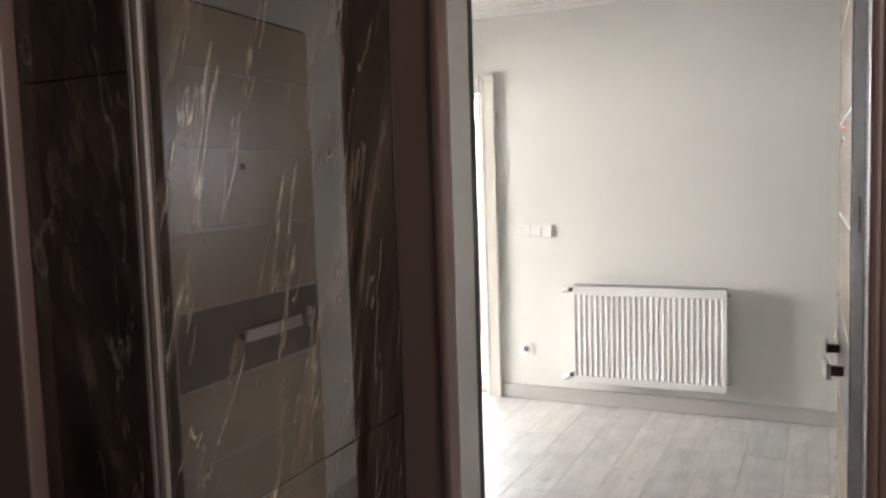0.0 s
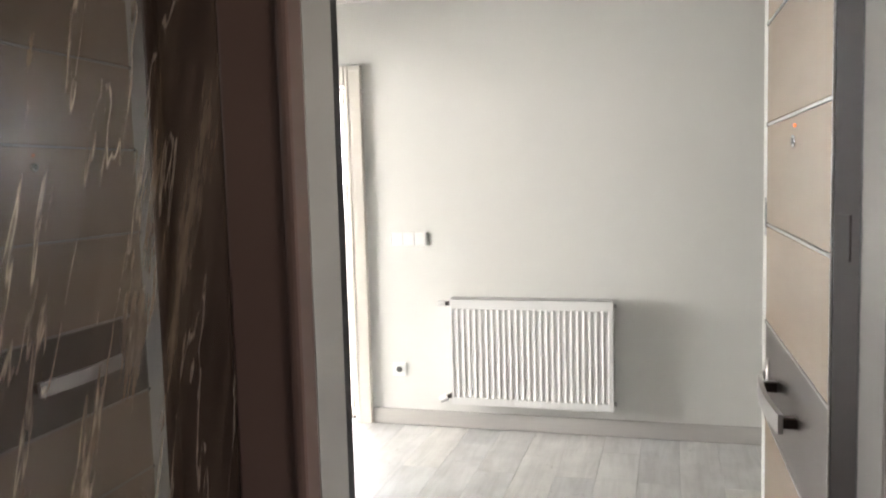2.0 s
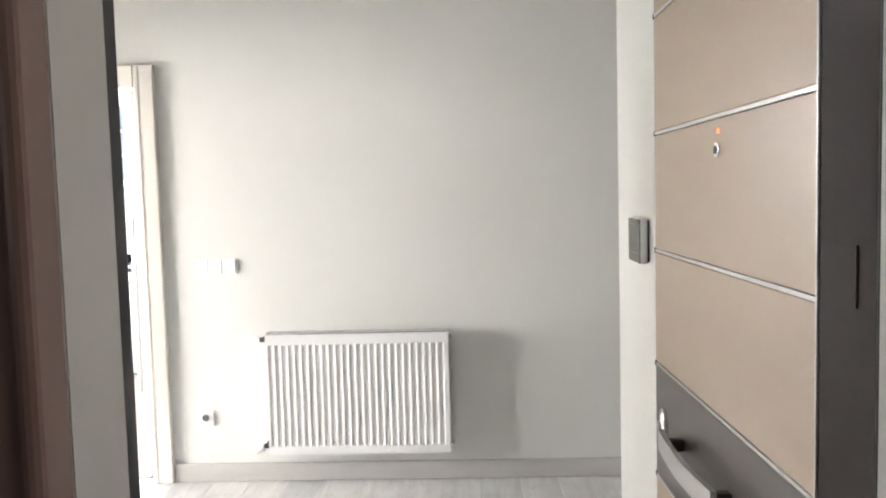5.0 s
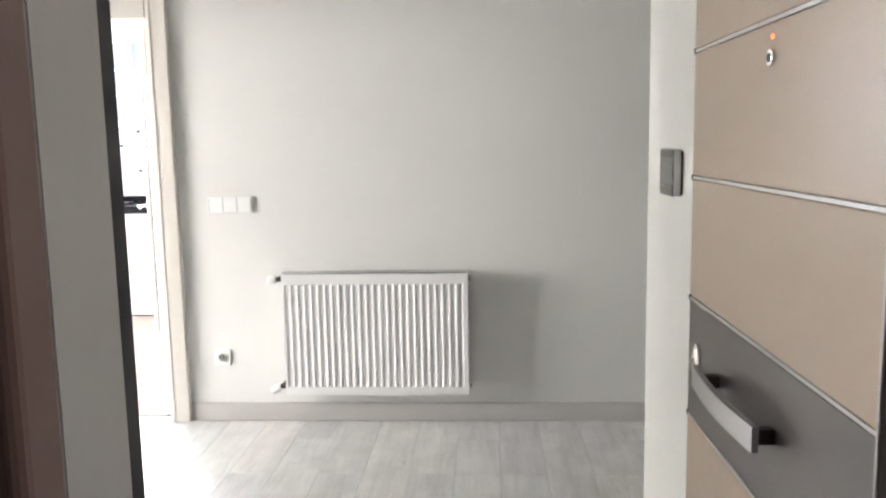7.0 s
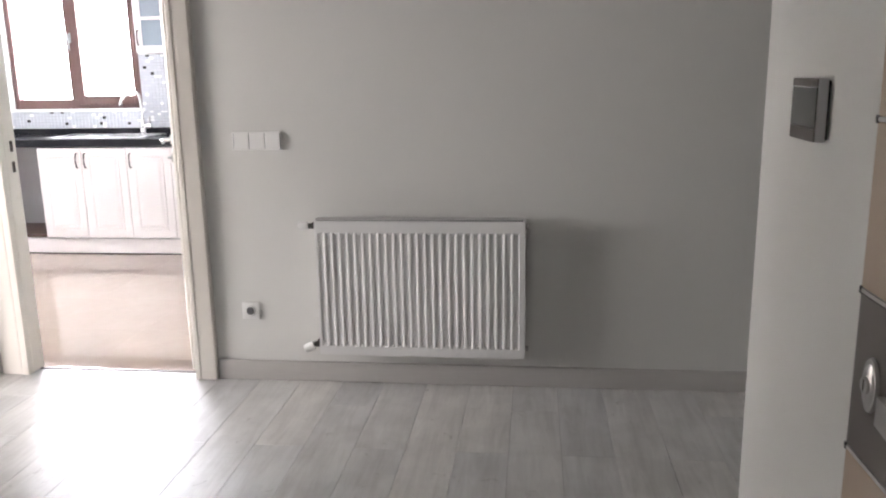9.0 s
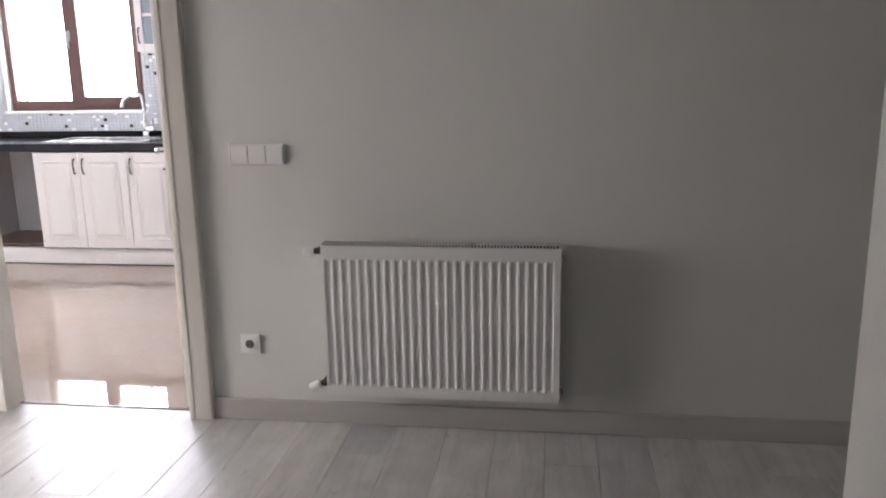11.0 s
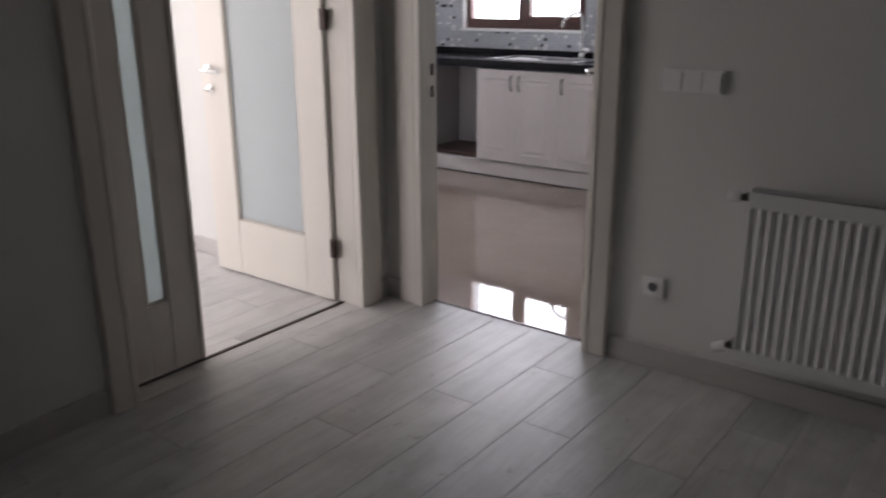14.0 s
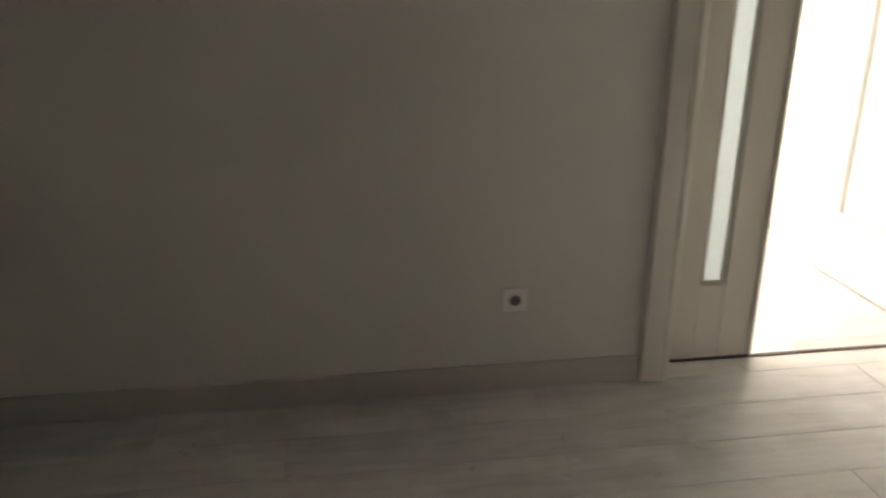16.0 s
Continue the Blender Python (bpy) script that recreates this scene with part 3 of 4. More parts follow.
for z, tilt in ((RH - 0.036, 0.0), (0.036, 0.022)):
    v = part("valve", rods(((-RW / 2 - 0.034, 0.034, z), (-RW / 2 - 0.0005, 0.034, z), 0.012), ((-RW / 2 - 0.026, 0.034, z), (-RW / 2 - 0.026, 0.104, z), 0.008), sides=16, bevel=0.002), NICKEL, rad, "dark nickel valve body", smooth=True)
    part("valve_cap", rods(((-RW / 2 - 0.078, 0.029, z - tilt), (-RW / 2 - 0.034, 0.033, z - tilt * 0.2), 0.0185, 0.021), sides=20, bevel=0.006), PLASTIC, v, "white plastic valve cap", smooth=True)
for z in (RH - 0.036, 0.036):
    part("end_plug", rods(((RW / 2, 0.034, z), (RW / 2 + 0.016, 0.034, z), 0.012), sides=14, bevel=0.002), BRUSHED, rad, "metal end plug", smooth=True)
for x in (-0.3, 0.3):
    part("bracket", boxes((x - 0.012, x + 0.012, 0.062, 0.104, 0.02, RH - 0.05), bevel=0.002), ENAMEL, rad)

# ---- switches and sockets ----
def socket(name, m, label, group):
    t = thing(name, m, label, "socket", group)
    part("cover", boxes((-0.041, 0.041, -0.009, -0.0005, -0.041, 0.041), bevel=0.004, segments=2), PLASTIC, t)
    bm = bmesh.new()
    rod(bm, (0, -0.0088, 0), (0, -0.0125, 0), 0.0245, 0.023, sides=28)
    part("socket_ring", bm, PLASTIC, t, smooth=True)
    part("socket_well", rods(((0, -0.012, 0), (0, -0.0132, 0), 0.0185), sides=24), WELL, t, "shaded round plug well")
    for x in (-0.0095, 0.0095):
        part("pin_hole", rods(((x, -0.013, 0), (x, -0.0138, 0), 0.0028), sides=10), SHADOWGAP, t, "dark pin hole")
    for z in (-0.0165, 0.0165):
        part("earth_clip", boxes((-0.003, 0.003, -0.0155, -0.013, z - 0.002, z + 0.002)), BRUSHED, t, "metal earth clip")
    return t


socket("wall_socket", pose(-1.61, NY, 0.333), "white square socket on the wall below the switches", "sockets")
socket("wall_socket", pose(WX, 3.175, 0.325, 0, 0, 90), "white square socket low on the shaded wall", "sockets")
switch = thing("light_switch", pose(-1.528, NY, 1.106), "white triple light switch in one long frame", "light switch")
part("switch_frame", boxes((-0.112, 0.112, -0.009, -0.0005, -0.041, 0.041), bevel=0.004, segments=2), PLASTIC, switch)
for x in (-0.071, 0.0, 0.071):
    bm = boxes((x - 0.0325, x + 0.0325, -0.0115, -0.0085, -0.0325, 0.0325), bevel=0.0015, segments=2)
    bmesh.ops.rotate(bm, cent=(x, -0.011, 0), matrix=Matrix.Rotation(radians(1.5), 3, "X"), verts=bm.verts)
    part("rocker", bm, PLASTIC, switch)
for x in (-0.1055, -0.0355, 0.0355, 0.1055):
    part("rocker_gap", boxes((x - 0.001, x + 0.001, -0.0094, -0.0088, -0.033, 0.033)), WELL, switch, "dark line between the rockers")

# ---- interior doors ----
def lever(parent, x, y, z, face, way):
    """A lever on a round rosette; face: -1 looks to -y, way: direction of the lever along x."""
    part("door_handle", rods(((x, y, z), (x, y + face * 0.009, z), 0.025), sides=24, bevel=0.002), CHROME, parent, "chrome lever handle", smooth=True)
    part("lever", tube([(x, y + face * 0.005, z), (x, y + face * 0.035, z), (x + way * 0.006, y + face * 0.046, z), (x + way * 0.02, y + face * 0.05, z), (x + way * 0.06, y + face * 0.05, z), (x + way * 0.115, y + face * 0.046, z - 0.003)], 0.0095), CHROME, parent, smooth=True)
    part("key_rosette", rods(((x, y, z - 0.097), (x, y + face * 0.008, z - 0.097), 0.024), sides=24, bevel=0.002), CHROME, parent, "chrome key rosette", smooth=True)
    part("thumb_turn", boxes((x - 0.02, x + 0.02, y + face * 0.03, y + face * 0.007, z - 0.103, z - 0.091), bevel=0.003), CHROME, parent)


def glazed_leaf(parent, w, h, g0, g1, gz0, gz1, thick=0.04):
    """Leaf along +x from the hinge, thickness along +y; a tall frosted pane between stiles and rails."""
    part("stile", boxes((0, g0, 0, thick, 0.008, h), bevel=0.002), CREAM, parent)
    part("stile", boxes((g1, w, 0, thick, 0.008, h), bevel=0.002), CREAM, parent)
    part("bottom_rail", boxes((g0 + 0.0015, g1 - 0.0015, 0.001, thick - 0.001, 0.008, gz0), bevel=0.002), CREAM, parent)
    part("top_rail", boxes((g0 + 0.0015, g1 - 0.0015, 0.001, thick - 0.001, gz1, h), bevel=0.002), CREAM, parent)
    part("pane", boxes((g0 + 0.001, g1 - 0.001, thick / 2 - 0.003, thick / 2 + 0.003, gz0 + 0.001, gz1 - 0.001)), FROST, parent, "frosted glass pane")
    b = 0.012
    for y0, y1 in ((0.004, thick / 2 - 0.004), (thick / 2 + 0.004, thick - 0.004)):
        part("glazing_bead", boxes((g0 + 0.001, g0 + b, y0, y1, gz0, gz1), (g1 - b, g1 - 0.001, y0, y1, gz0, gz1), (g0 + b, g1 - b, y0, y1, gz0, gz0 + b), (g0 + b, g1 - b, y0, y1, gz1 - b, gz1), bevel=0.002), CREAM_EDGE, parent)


def moulded(name, frame, x0, x1, y, z0, z1, inner, joint=False):
    """Upright casing board in front of the wall plane y, stepped towards the opening at 'inner'; joint: a gap line beside the jamb's edge."""
    s = 1 if inner > (x0 + x1) / 2 else -1
    outer, w, e = (x0 if s > 0 else x1), x1 - x0, 0.033
    line = ((0, 0.001), (0, 0.022), (0.005, 0.028), (w - e - 0.01, 0.0315), (w - e - 0.0045, 0.029), (w - e - 0.004, 0.012), (w - e, 0.012), (w - e + 0.0005, 0.035), (w - e + 0.003, 0.0375), (w - 0.003, 0.0375), (w, 0.0345), (w, 0.001))
    if not joint:
        line = ((0, 0.001), (0, 0.024), (0.006, 0.031), (w * 0.55, 0.034), (w * 0.74, 0.034), (w * 0.78, 0.0375), (w - 0.005, 0.0375), (w, 0.033), (w, 0.001))
    bm = bmesh.new()
    lo, hi = ([bm.verts.new((outer + s * u, y - d, z)) for u, d in line] for z in (z0, z1))
    bm.faces.new(lo), bm.faces.new(hi)
    for i in range(len(line)):
        j = (i + 1) % len(line)
        bm.faces.new((lo[i], lo[j], hi[j], hi[i]))
    part(name, bm, CREAM, frame)


# kitchen doorway and its half-open leaf
KX0, KX1 = -2.72, -1.886
door_2 = thing("door_2", pose(0, 0, 0), "half-open cream door with frosted glass in a moulded cream frame", "door", kind="structure")
moulded("casing", door_2, KX0 - 0.145, KX0, NY, 0.001, 2.115, KX0, joint=True)
moulded("casing", door_2, KX1, KX1 + 0.1, NY, 0.001, 2.115, KX1)
part("head_casing", boxes((KX0 - 0.145, KX1 + 0.1, NY - 0.035, NY - 0.001, 2.115, 2.085), (KX0, KX1, NY - 0.04, NY - 0.001, 2.006, 2.114), bevel=0.004, segments=2), CREAM, door_2)
part("jamb", boxes((KX0 - 0.02, KX0, NY, NY + 0.085, 0.001, 2.028), bevel=0.002), CREAM, door_2)
part("jamb", boxes((KX1, KX1 + 0.02, NY, NY + 0.085, 0.001, 2.028), bevel=0.002), CREAM, door_2)
part("head_jamb", boxes((KX0, KX1, NY, NY + 0.085, 2.006, 2.028)), CREAM, door_2)
for z in (1.085, 0.99):
    part("strike_plate", boxes((KX0 - 0.001, KX0 + 0.002, NY + 0.04, NY + 0.06, z - 0.025, z + 0.025)), BRONZE, door_2, "dark strike plate")
part("threshold_strip", boxes((KX0, KX1, NY + 0.05, NY + 0.068, 0.0, 0.004), bevel=0.001), BRONZE, door_2, "thin dark threshold strip")
leaf_2 = new("leaf")
leaf_2.parent, leaf_2.matrix_basis = door_2, pose(KX1 - 0.025, NY + 0.09, 0, 0, 0, 115.5)
glazed_leaf(leaf_2, 0.85, 2.002, 0.16, 0.68, 0.29, 1.88)
for y, f in ((0.04, 1), (0.0, -1)):
    lever(leaf_2, 0.785, y, 1.05, f, -1)

# living room doorway: fixed narrow leaf and wide open leaf
LY0, LY1 = 3.72, 4.885
door_3 = thing("door_3", pose(WX, 0, 0, 0, 0, 90), "cream double door, narrow leaf shut and wide glazed leaf open", "door", kind="structure")
# local x runs along world y, local y runs along world -x
moulded("casing", door_3, LY0 - 0.1, LY0, 0.0, 0.001, 2.115, LY0)
moulded("casing", door_3, LY1, LY1 + 0.145, 0.0, 0.001, 2.115, LY1)
part("head_casing", boxes((LY0 - 0.1, LY1 + 0.145, -0.035, -0.001, 2.115, 2.085), (LY0, LY1, -0.04, -0.001, 2.006, 2.114), bevel=0.004, segments=2), CREAM, door_3)
part("jamb", boxes((LY0 - 0.01, LY0, 0.0, 0.19, 0.001, 2.028), bevel=0.002), CREAM, door_3)
part("jamb", boxes((LY1, LY1 + 0.02, 0.0, 0.125, 0.001, 2.028), bevel=0.002), CREAM, door_3)
part("head_jamb", boxes((LY0, LY1, 0.0, 0.19, 2.006, 2.028)), CREAM, door_3)
part("threshold_strip", boxes((LY0, LY1, 0.088, 0.106, 0.0, 0.005), bevel=0.001), BRONZE, door_3, "thin dark threshold strip")
fixed = new("fixed_leaf")
fixed.parent, fixed.matrix_basis = door_3, pose(LY0, 0.1, 0)
glazed_leaf(fixed, 0.37, 2.002, 0.15, 0.245, 0.29, 1.88)
part("meeting_stile", boxes((0.36, 0.376, -0.012, 0.05, 0.008, 2.002), bevel=0.003), CREAM, fixed)
opened = new("open_leaf")
opened.parent, opened.matrix_basis = door_3, pose(LY1 + 0.014, 0.13, 0, 0, 0, 90)
glazed_leaf(opened, 0.87, 2.002, 0.178, 0.672, 0.295, 1.88)
lever(opened, 0.80, 0.04, 1.05, 1, -1)
for z in (0.27, 1.3, 1.75):
    part("hinge", boxes((-0.03, 0.004, 0.036, 0.05, z - 0.045, z + 0.045), bevel=0.003), BRONZE, opened, "dark bronze hinge")

# ---- kitchen ----
CY, CZ = 7.6, 0.92


def cabinet_front(parent, x0, x1, z0, z1, y, handle_x=None, hz=None):
    """Foil-wrapped door with a raised field and a bowed dark handle."""
    d = part("cabinet_door", boxes((x0 + 0.0015, x1 - 0.0015, y - 0.018, y, z0, z1), bevel=0.003), CABINET, parent)
    f = 0.06
    bm = bmesh.new()
    ring = lambda o, yy: [bm.verts.new(p) for p in ((x0 + o, yy, z0 + o), (x1 - o, yy, z0 + o), (x1 - o, yy, z1 - o), (x0 + o, yy, z1 - o))]
    loops = [ring(f, y - 0.0181), ring(f + 0.006, y - 0.024), ring(f + 0.02, y - 0.0185), ring(f + 0.045, y - 0.026)]
    for a, b in zip(loops, loops[1:]):
        for i in range(4):
            bm.faces.new((a[i], a[(i + 1) % 4], b[(i + 1) % 4], b[i]))
    bm.faces.new(loops[-1])
    part("raised_field", bm, CABINET, d)
    if handle_x is not None:
        pts = [(handle_x, y - 0.017, hz + 0.055), (handle_x, y - 0.034, hz + 0.052)] + [(handle_x, y - 0.036 - 0.008 * math.sin(math.pi * k / 8), hz + 0.048 - 0.096 * k / 8) for k in range(9)] + [(handle_x, y - 0.034, hz - 0.052), (handle_x, y - 0.017, hz - 0.055)]
        part("handle", tube(pts, 0.0055, 8), BRONZE, d, "dark bronze bow handle", smooth=True)
    return d


def base_cabinet(x0, x1, doors, label):
    c = thing("base_cabinet", pose(0, 0, 0), label, "cabinet", "kitchen base cabinets")
    t = 0.018
    part("carcass", boxes((x0, x0 + t, CY, KY - 0.01, 0.13, 0.858), (x1 - t, x1, CY, KY - 0.01, 0.13, 0.858), (x0 + t, x1 - t, CY, KY - 0.01, 0.13, 0.148), (x0 + t, x1 - t, KY - 0.02, KY - 0.01, 0.148, 0.858)), CARCASS, c)
    for a, b, h in doors:
        cabinet_front(c, a, b, 0.145, 0.852, CY, h, 0.755)
    return c


base_cabinet(-4.19, -3.46, [(-4.19, -3.83, -3.862), (-3.83, -3.46, -3.793)], "white base cabinet with two raised-panel doors under the worktop")
base_cabinet(-3.46, -2.74, [(-3.46, -3.1, -3.424), (-3.1, -2.74, -2.775)], "white base cabinet with two raised-panel doors beside the doorway")
base_cabinet(-5.5, -4.8, [(-5.5, -5.15, -5.18), (-5.15, -4.8, -5.12)], "white base cabinet with two raised-panel doors beyond the gap")
gap = thing("appliance_gap_panel", pose(-4.495, KY - 0.02, 0.13), "bare grey wall panel in the empty appliance gap", "panel")
part("back_board", boxes((-0.3, 0.3, 0.0, 0.008, 0.0, 0.7)), CARCASS, gap)
part("floor_rail", boxes((-0.3, 0.3, -0.5, -0.002, -0.002, 0.02)), BROWN, gap, "dark bottom of the gap")
plinth = tagged(part("plinth", boxes((-5.5, -2.74, CY + 0.03, CY + 0.046, 0.009, 0.128), bevel=0.002), CABINET), "white kitchen plinth along the cabinet bases", "plinth")
# black strip fills the gap at the floor as its shade
part("gap_shade", boxes((-5.5, -2.74, CY + 0.032, CY + 0.044, 0.0003, 0.0088)), RUBBER, plinth, "black strip coloured as the shaded gap under the plinth")
worktop = thing("worktop", pose(0, 0, 0), "black polished granite worktop with an upstand", "worktop")
part("slab", boxes((-5.52, -4.13, CY - 0.025, KY - 0.001, 0.862, CZ), (-3.39, -2.7, CY - 0.025, KY - 0.001, 0.862, CZ), (-4.13, -3.39, CY - 0.025, 7.69, 0.862, CZ), (-4.13, -3.39, 8.08, KY - 0.001, 0.862, CZ)), GRANITE, worktop)
part("upstand", boxes((-5.52, -2.7, KY - 0.021, KY - 0.002, CZ + 0.0005, CZ + 0.045), bevel=0.002), GRANITE, worktop)

sink = thing("sink", pose(-3.76, 7.885, CZ), "stainless steel inset kitchen sink with drainer", "sink")
part("rim", boxes((-0.4, 0.4, -0.215, -0.17, 0.0005, 0.006), (-0.4, 0.4, 0.15, 0.215, 0.0005, 0.006), (-0.4, -0.36, -0.17, 0.15, 0.0005, 0.006), (0.34, 0.4, -0.17, 0.15, 0.0005, 0.006), (-0.05, 0.0, -0.17, 0.15, 0.0005, 0.006), bevel=0.002), STEEL, sink)
part("bowl", boxes((0.0, 0.34, -0.17, 0.15, -0.16, -0.155), (0.0, 0.004, -0.17, 0.15, -0.155, 0.001), (0.336, 0.34, -0.17, 0.15, -0.155, 0.001), (0.004, 0.336, -0.17, -0.166, -0.155, 0.001), (0.004, 0.336, 0.146, 0.15, -0.155, 0.001)), STEEL, sink)
drain = boxes((-0.36, -0.05, -0.17, 0.15, -0.012, -0.008))
for i in range(8):
    box(drain, -0.33, -0.08, -0.15 + i * 0.036, -0.14 + i * 0.036, -0.008, -0.003, bevel=0.002)
part("drainer", drain, STEEL, sink, "ribbed steel drainer")

tap = thing("kitchen_tap", pose(-3.54, 8.07, CZ), "tall chrome gooseneck kitchen tap", "tap")
part("base", rods(((0, 0, 0.006), (0, 0, 0.05), 0.026, 0.022), ((0, 0, 0.05), (0, 0, 0.12), 0.02), sides=20, bevel=0.003), CHROME, tap, smooth=True)
arc = [(0, 0, 0.11), (0, 0, 0.2), (-0.003, 0, 0.27), (-0.012, 0, 0.315), (-0.03, -0.001, 0.34), (-0.055, -0.003, 0.345), (-0.09, -0.006, 0.331), (-0.135, -0.01, 0.305), (-0.158, -0.012, 0.285), (-0.168, -0.013, 0.258)]
part("spout", tube(arc, 0.0125), CHROME, tap, smooth=True)
part("spout_tip", rods(((-0.167, -0.013, 0.262), (-0.174, -0.014, 0.232), 0.015), sides=16, bevel=0.002), CHROME, tap, smooth=True)
part("valve_body", rods(((0.015, 0, 0.065), (0.072, -0.004, 0.067), 0.019), sides=18, bevel=0.003), CHROME, tap, smooth=True)
part("tap_lever", tube([(0.064, -0.004, 0.08), (0.066, -0.006, 0.1), (0.068, -0.01, 0.145)], 0.006), CHROME, tap, smooth=True)


def upper_cabinet(x0, x1, z0, z1, y, label):
    c = thing("wall_cabinet", pose(0, 0, 0), label, "cabinet", "kitchen wall cabinets")
    part("carcass", boxes((x0, x0 + 0.018, y, KY - 0.006, z0, z1), (x1 - 0.018, x1, y, KY - 0.006, z0, z1), (x0 + 0.018, x1 - 0.018, y, KY - 0.006, z0, z0 + 0.018), (x0 + 0.018, x1 - 0.018, y, KY - 0.006, z1 - 0.018, z1), (x0 + 0.018, x1 - 0.018, KY - 0.014, KY - 0.006, z0 + 0.018, z1 - 0.018)), CABINET, c)
    n = 2
    w = (x1 - x0) / n
    for i in range(n):
        a, b = x0 + i * w + 0.0015, x0 + (i + 1) * w - 0.0015
        fr = 0.055
        d = part("cabinet_door", boxes((a, a + fr, y - 0.02, y - 0.001, z0, z1), (b - fr, b, y - 0.02, y - 0.001, z0, z1), (a + fr, b - fr, y - 0.02, y - 0.001, z0, z0 + fr), (a + fr, b - fr, y - 0.02, y - 0.001, z1 - fr, z1), bevel=0.003), CABINET, c)
        mid = (a + b) / 2 + 0.05
        part("muntin", boxes((mid - 0.01, mid + 0.01, y - 0.018, y - 0.006, z0 + fr, z1 - fr), *[(a + fr, mid - 0.01, y - 0.018, y - 0.006, zz - 0.012, zz + 0.012) for zz in (z0 + fr + 0.205, z0 + fr + 0.41)], *[(mid + 0.01, b - fr, y - 0.018, y - 0.006, zz - 0.012, zz + 0.012) for zz in (z0 + fr + 0.205, z0 + fr + 0.41)]), CABINET, d)
        part("pane", boxes((a + fr, b - fr, y - 0.008, y - 0.004, z0 + fr, z1 - fr)), CABGLASS, d, "grey frosted pane")
        hx = a + 0.028 if i == 0 else b - 0.028
        pts = [(hx, y - 0.019, z0 + 0.17), (hx, y - 0.036, z0 + 0.165)] + [(hx, y - 0.038 - 0.008 * math.sin(math.pi * k / 8), z0 + 0.16 - 0.09 * k / 8) for k in range(9)] + [(hx, y - 0.036, z0 + 0.065), (hx, y - 0.019, z0 + 0.06)]
        part("handle", tube(pts, 0.0055, 8), BRONZE, d, "dark bronze bow handle", smooth=True)
    return c


upper_cabinet(-3.43, -2.7, 1.565, 2.3, 7.87, "white wall cabinet with grey glazed doors beside the window")

# windows
window_1 = thing("window_1", pose((WXL + WXR) / 2, KY + 0.03, WZ0), "brown framed two-leaf kitchen window over the worktop", "window", kind="structure")
hw, wh = (WXR - WXL) / 2, WZ1 - WZ0
part("window_frame", boxes((-hw, -hw + 0.045, 0, 0.07, 0, wh), (hw - 0.045, hw, 0, 0.07, 0, wh), (-hw + 0.045, hw - 0.045, 0, 0.07, 0, 0.08), (-hw + 0.045, hw - 0.045, 0, 0.07, wh - 0.05, wh), (-0.06, 0.022, 0, 0.07, 0.08, wh - 0.05), bevel=0.004), WINDOWBROWN, window_1)
sash = part("sash", boxes((0.012, 0.062, -0.012, 0.05, 0.035, wh - 0.035), (hw - 0.075, hw - 0.03, -0.012, 0.05, 0.035, wh - 0.035), (0.062, hw - 0.075, -0.012, 0.05, 0.035, 0.105), (0.062, hw - 0.075, -0.012, 0.05, wh - 0.09, wh - 0.035), bevel=0.005, segments=2), WINDOWBROWN, window_1)
part("window_handle", boxes((-0.028, -0.008, -0.009, -0.0005, 0.54, 0.62), (-0.024, -0.012, -0.026, -0.009, 0.585, 0.605), (-0.024, -0.012, -0.034, -0.024, 0.48, 0.61), bevel=0.003), GREYPLASTIC, window_1, "pale grey window handle")
for a, b, z in ((-hw + 0.045, -0.06, 0.08), (0.062, hw - 0.075, 0.105)):
    g = part("pane", boxes((a, b, 0.02, 0.026, z, wh - 0.05)), GLASS, window_1, "clear window pane")
    g.visible_shadow = False
tagged(part("window_sill", boxes((-hw - 0.04, hw + 0.02, -0.05, -0.001, -0.022, 0.0), bevel=0.003), PLASTIC, window_1), "white sill strip")
part("reveal_trim", boxes((-hw - 0.022, -hw - 0.001, -0.045, -0.001, 0.0, wh), bevel=0.003), PLASTIC, window_1, "white tile edge trim")
window_2 = thing("window_2", pose(-5.225, KY + 0.06, 1.555), "narrow white framed kitchen window", "window", kind="structure")
part("window_frame", boxes((-0.275, -0.245, 0, 0.06, 0, 0.755), (0.255, 0.275, 0, 0.06, 0, 0.755), (-0.245, 0.255, 0, 0.06, 0, 0.02), (-0.245, 0.255, 0, 0.06, 0.725, 0.755), bevel=0.003), PLASTIC, window_2)
part("pane", boxes((-0.245, 0.255, 0.02, 0.026, 0.02, 0.725)), GLASS, window_2, "clear window pane").visible_shadow = False
window_3 = thing("window_3", pose(-7.6, 3.6, 0.5), "wide white framed living room window", "window", kind="structure")
part("window_frame", boxes((0, 0.06, -1.25, -1.19, 0, 1.9), (0, 0.06, 1.19, 1.25, 0, 1.9), (0, 0.06, -1.19, 1.19, 0, 0.06), (0, 0.06, -1.19, 1.19, 1.84, 1.9), (0, 0.06, -0.03, 0.03, 0.06, 1.84), bevel=0.004), PLASTIC, window_3)
window_5 = thing("window_5", pose(-5.3, 0.2, 0.5), "white framed living room window", "window", kind="structure")
part("window_frame", boxes((-1.1, -1.04, 0, 0.06, 0, 1.9), (1.04, 1.1, 0, 0.06, 0, 1.9), (-1.04, 1.04, 0, 0.06, 0, 0.06), (-1.04, 1.04, 0, 0.06, 1.84, 1.9), (-0.03, 0.03, 0, 0.06, 0.06, 1.84), bevel=0.004), PLASTIC, window_5)
# unseen window, added around the stairwell fill light
added_window = thing("added_window", pose(1.7, 0.75, 1.2, 0, 0, 90), "small unseen stairwell window added for fill light", "window", kind="structure")
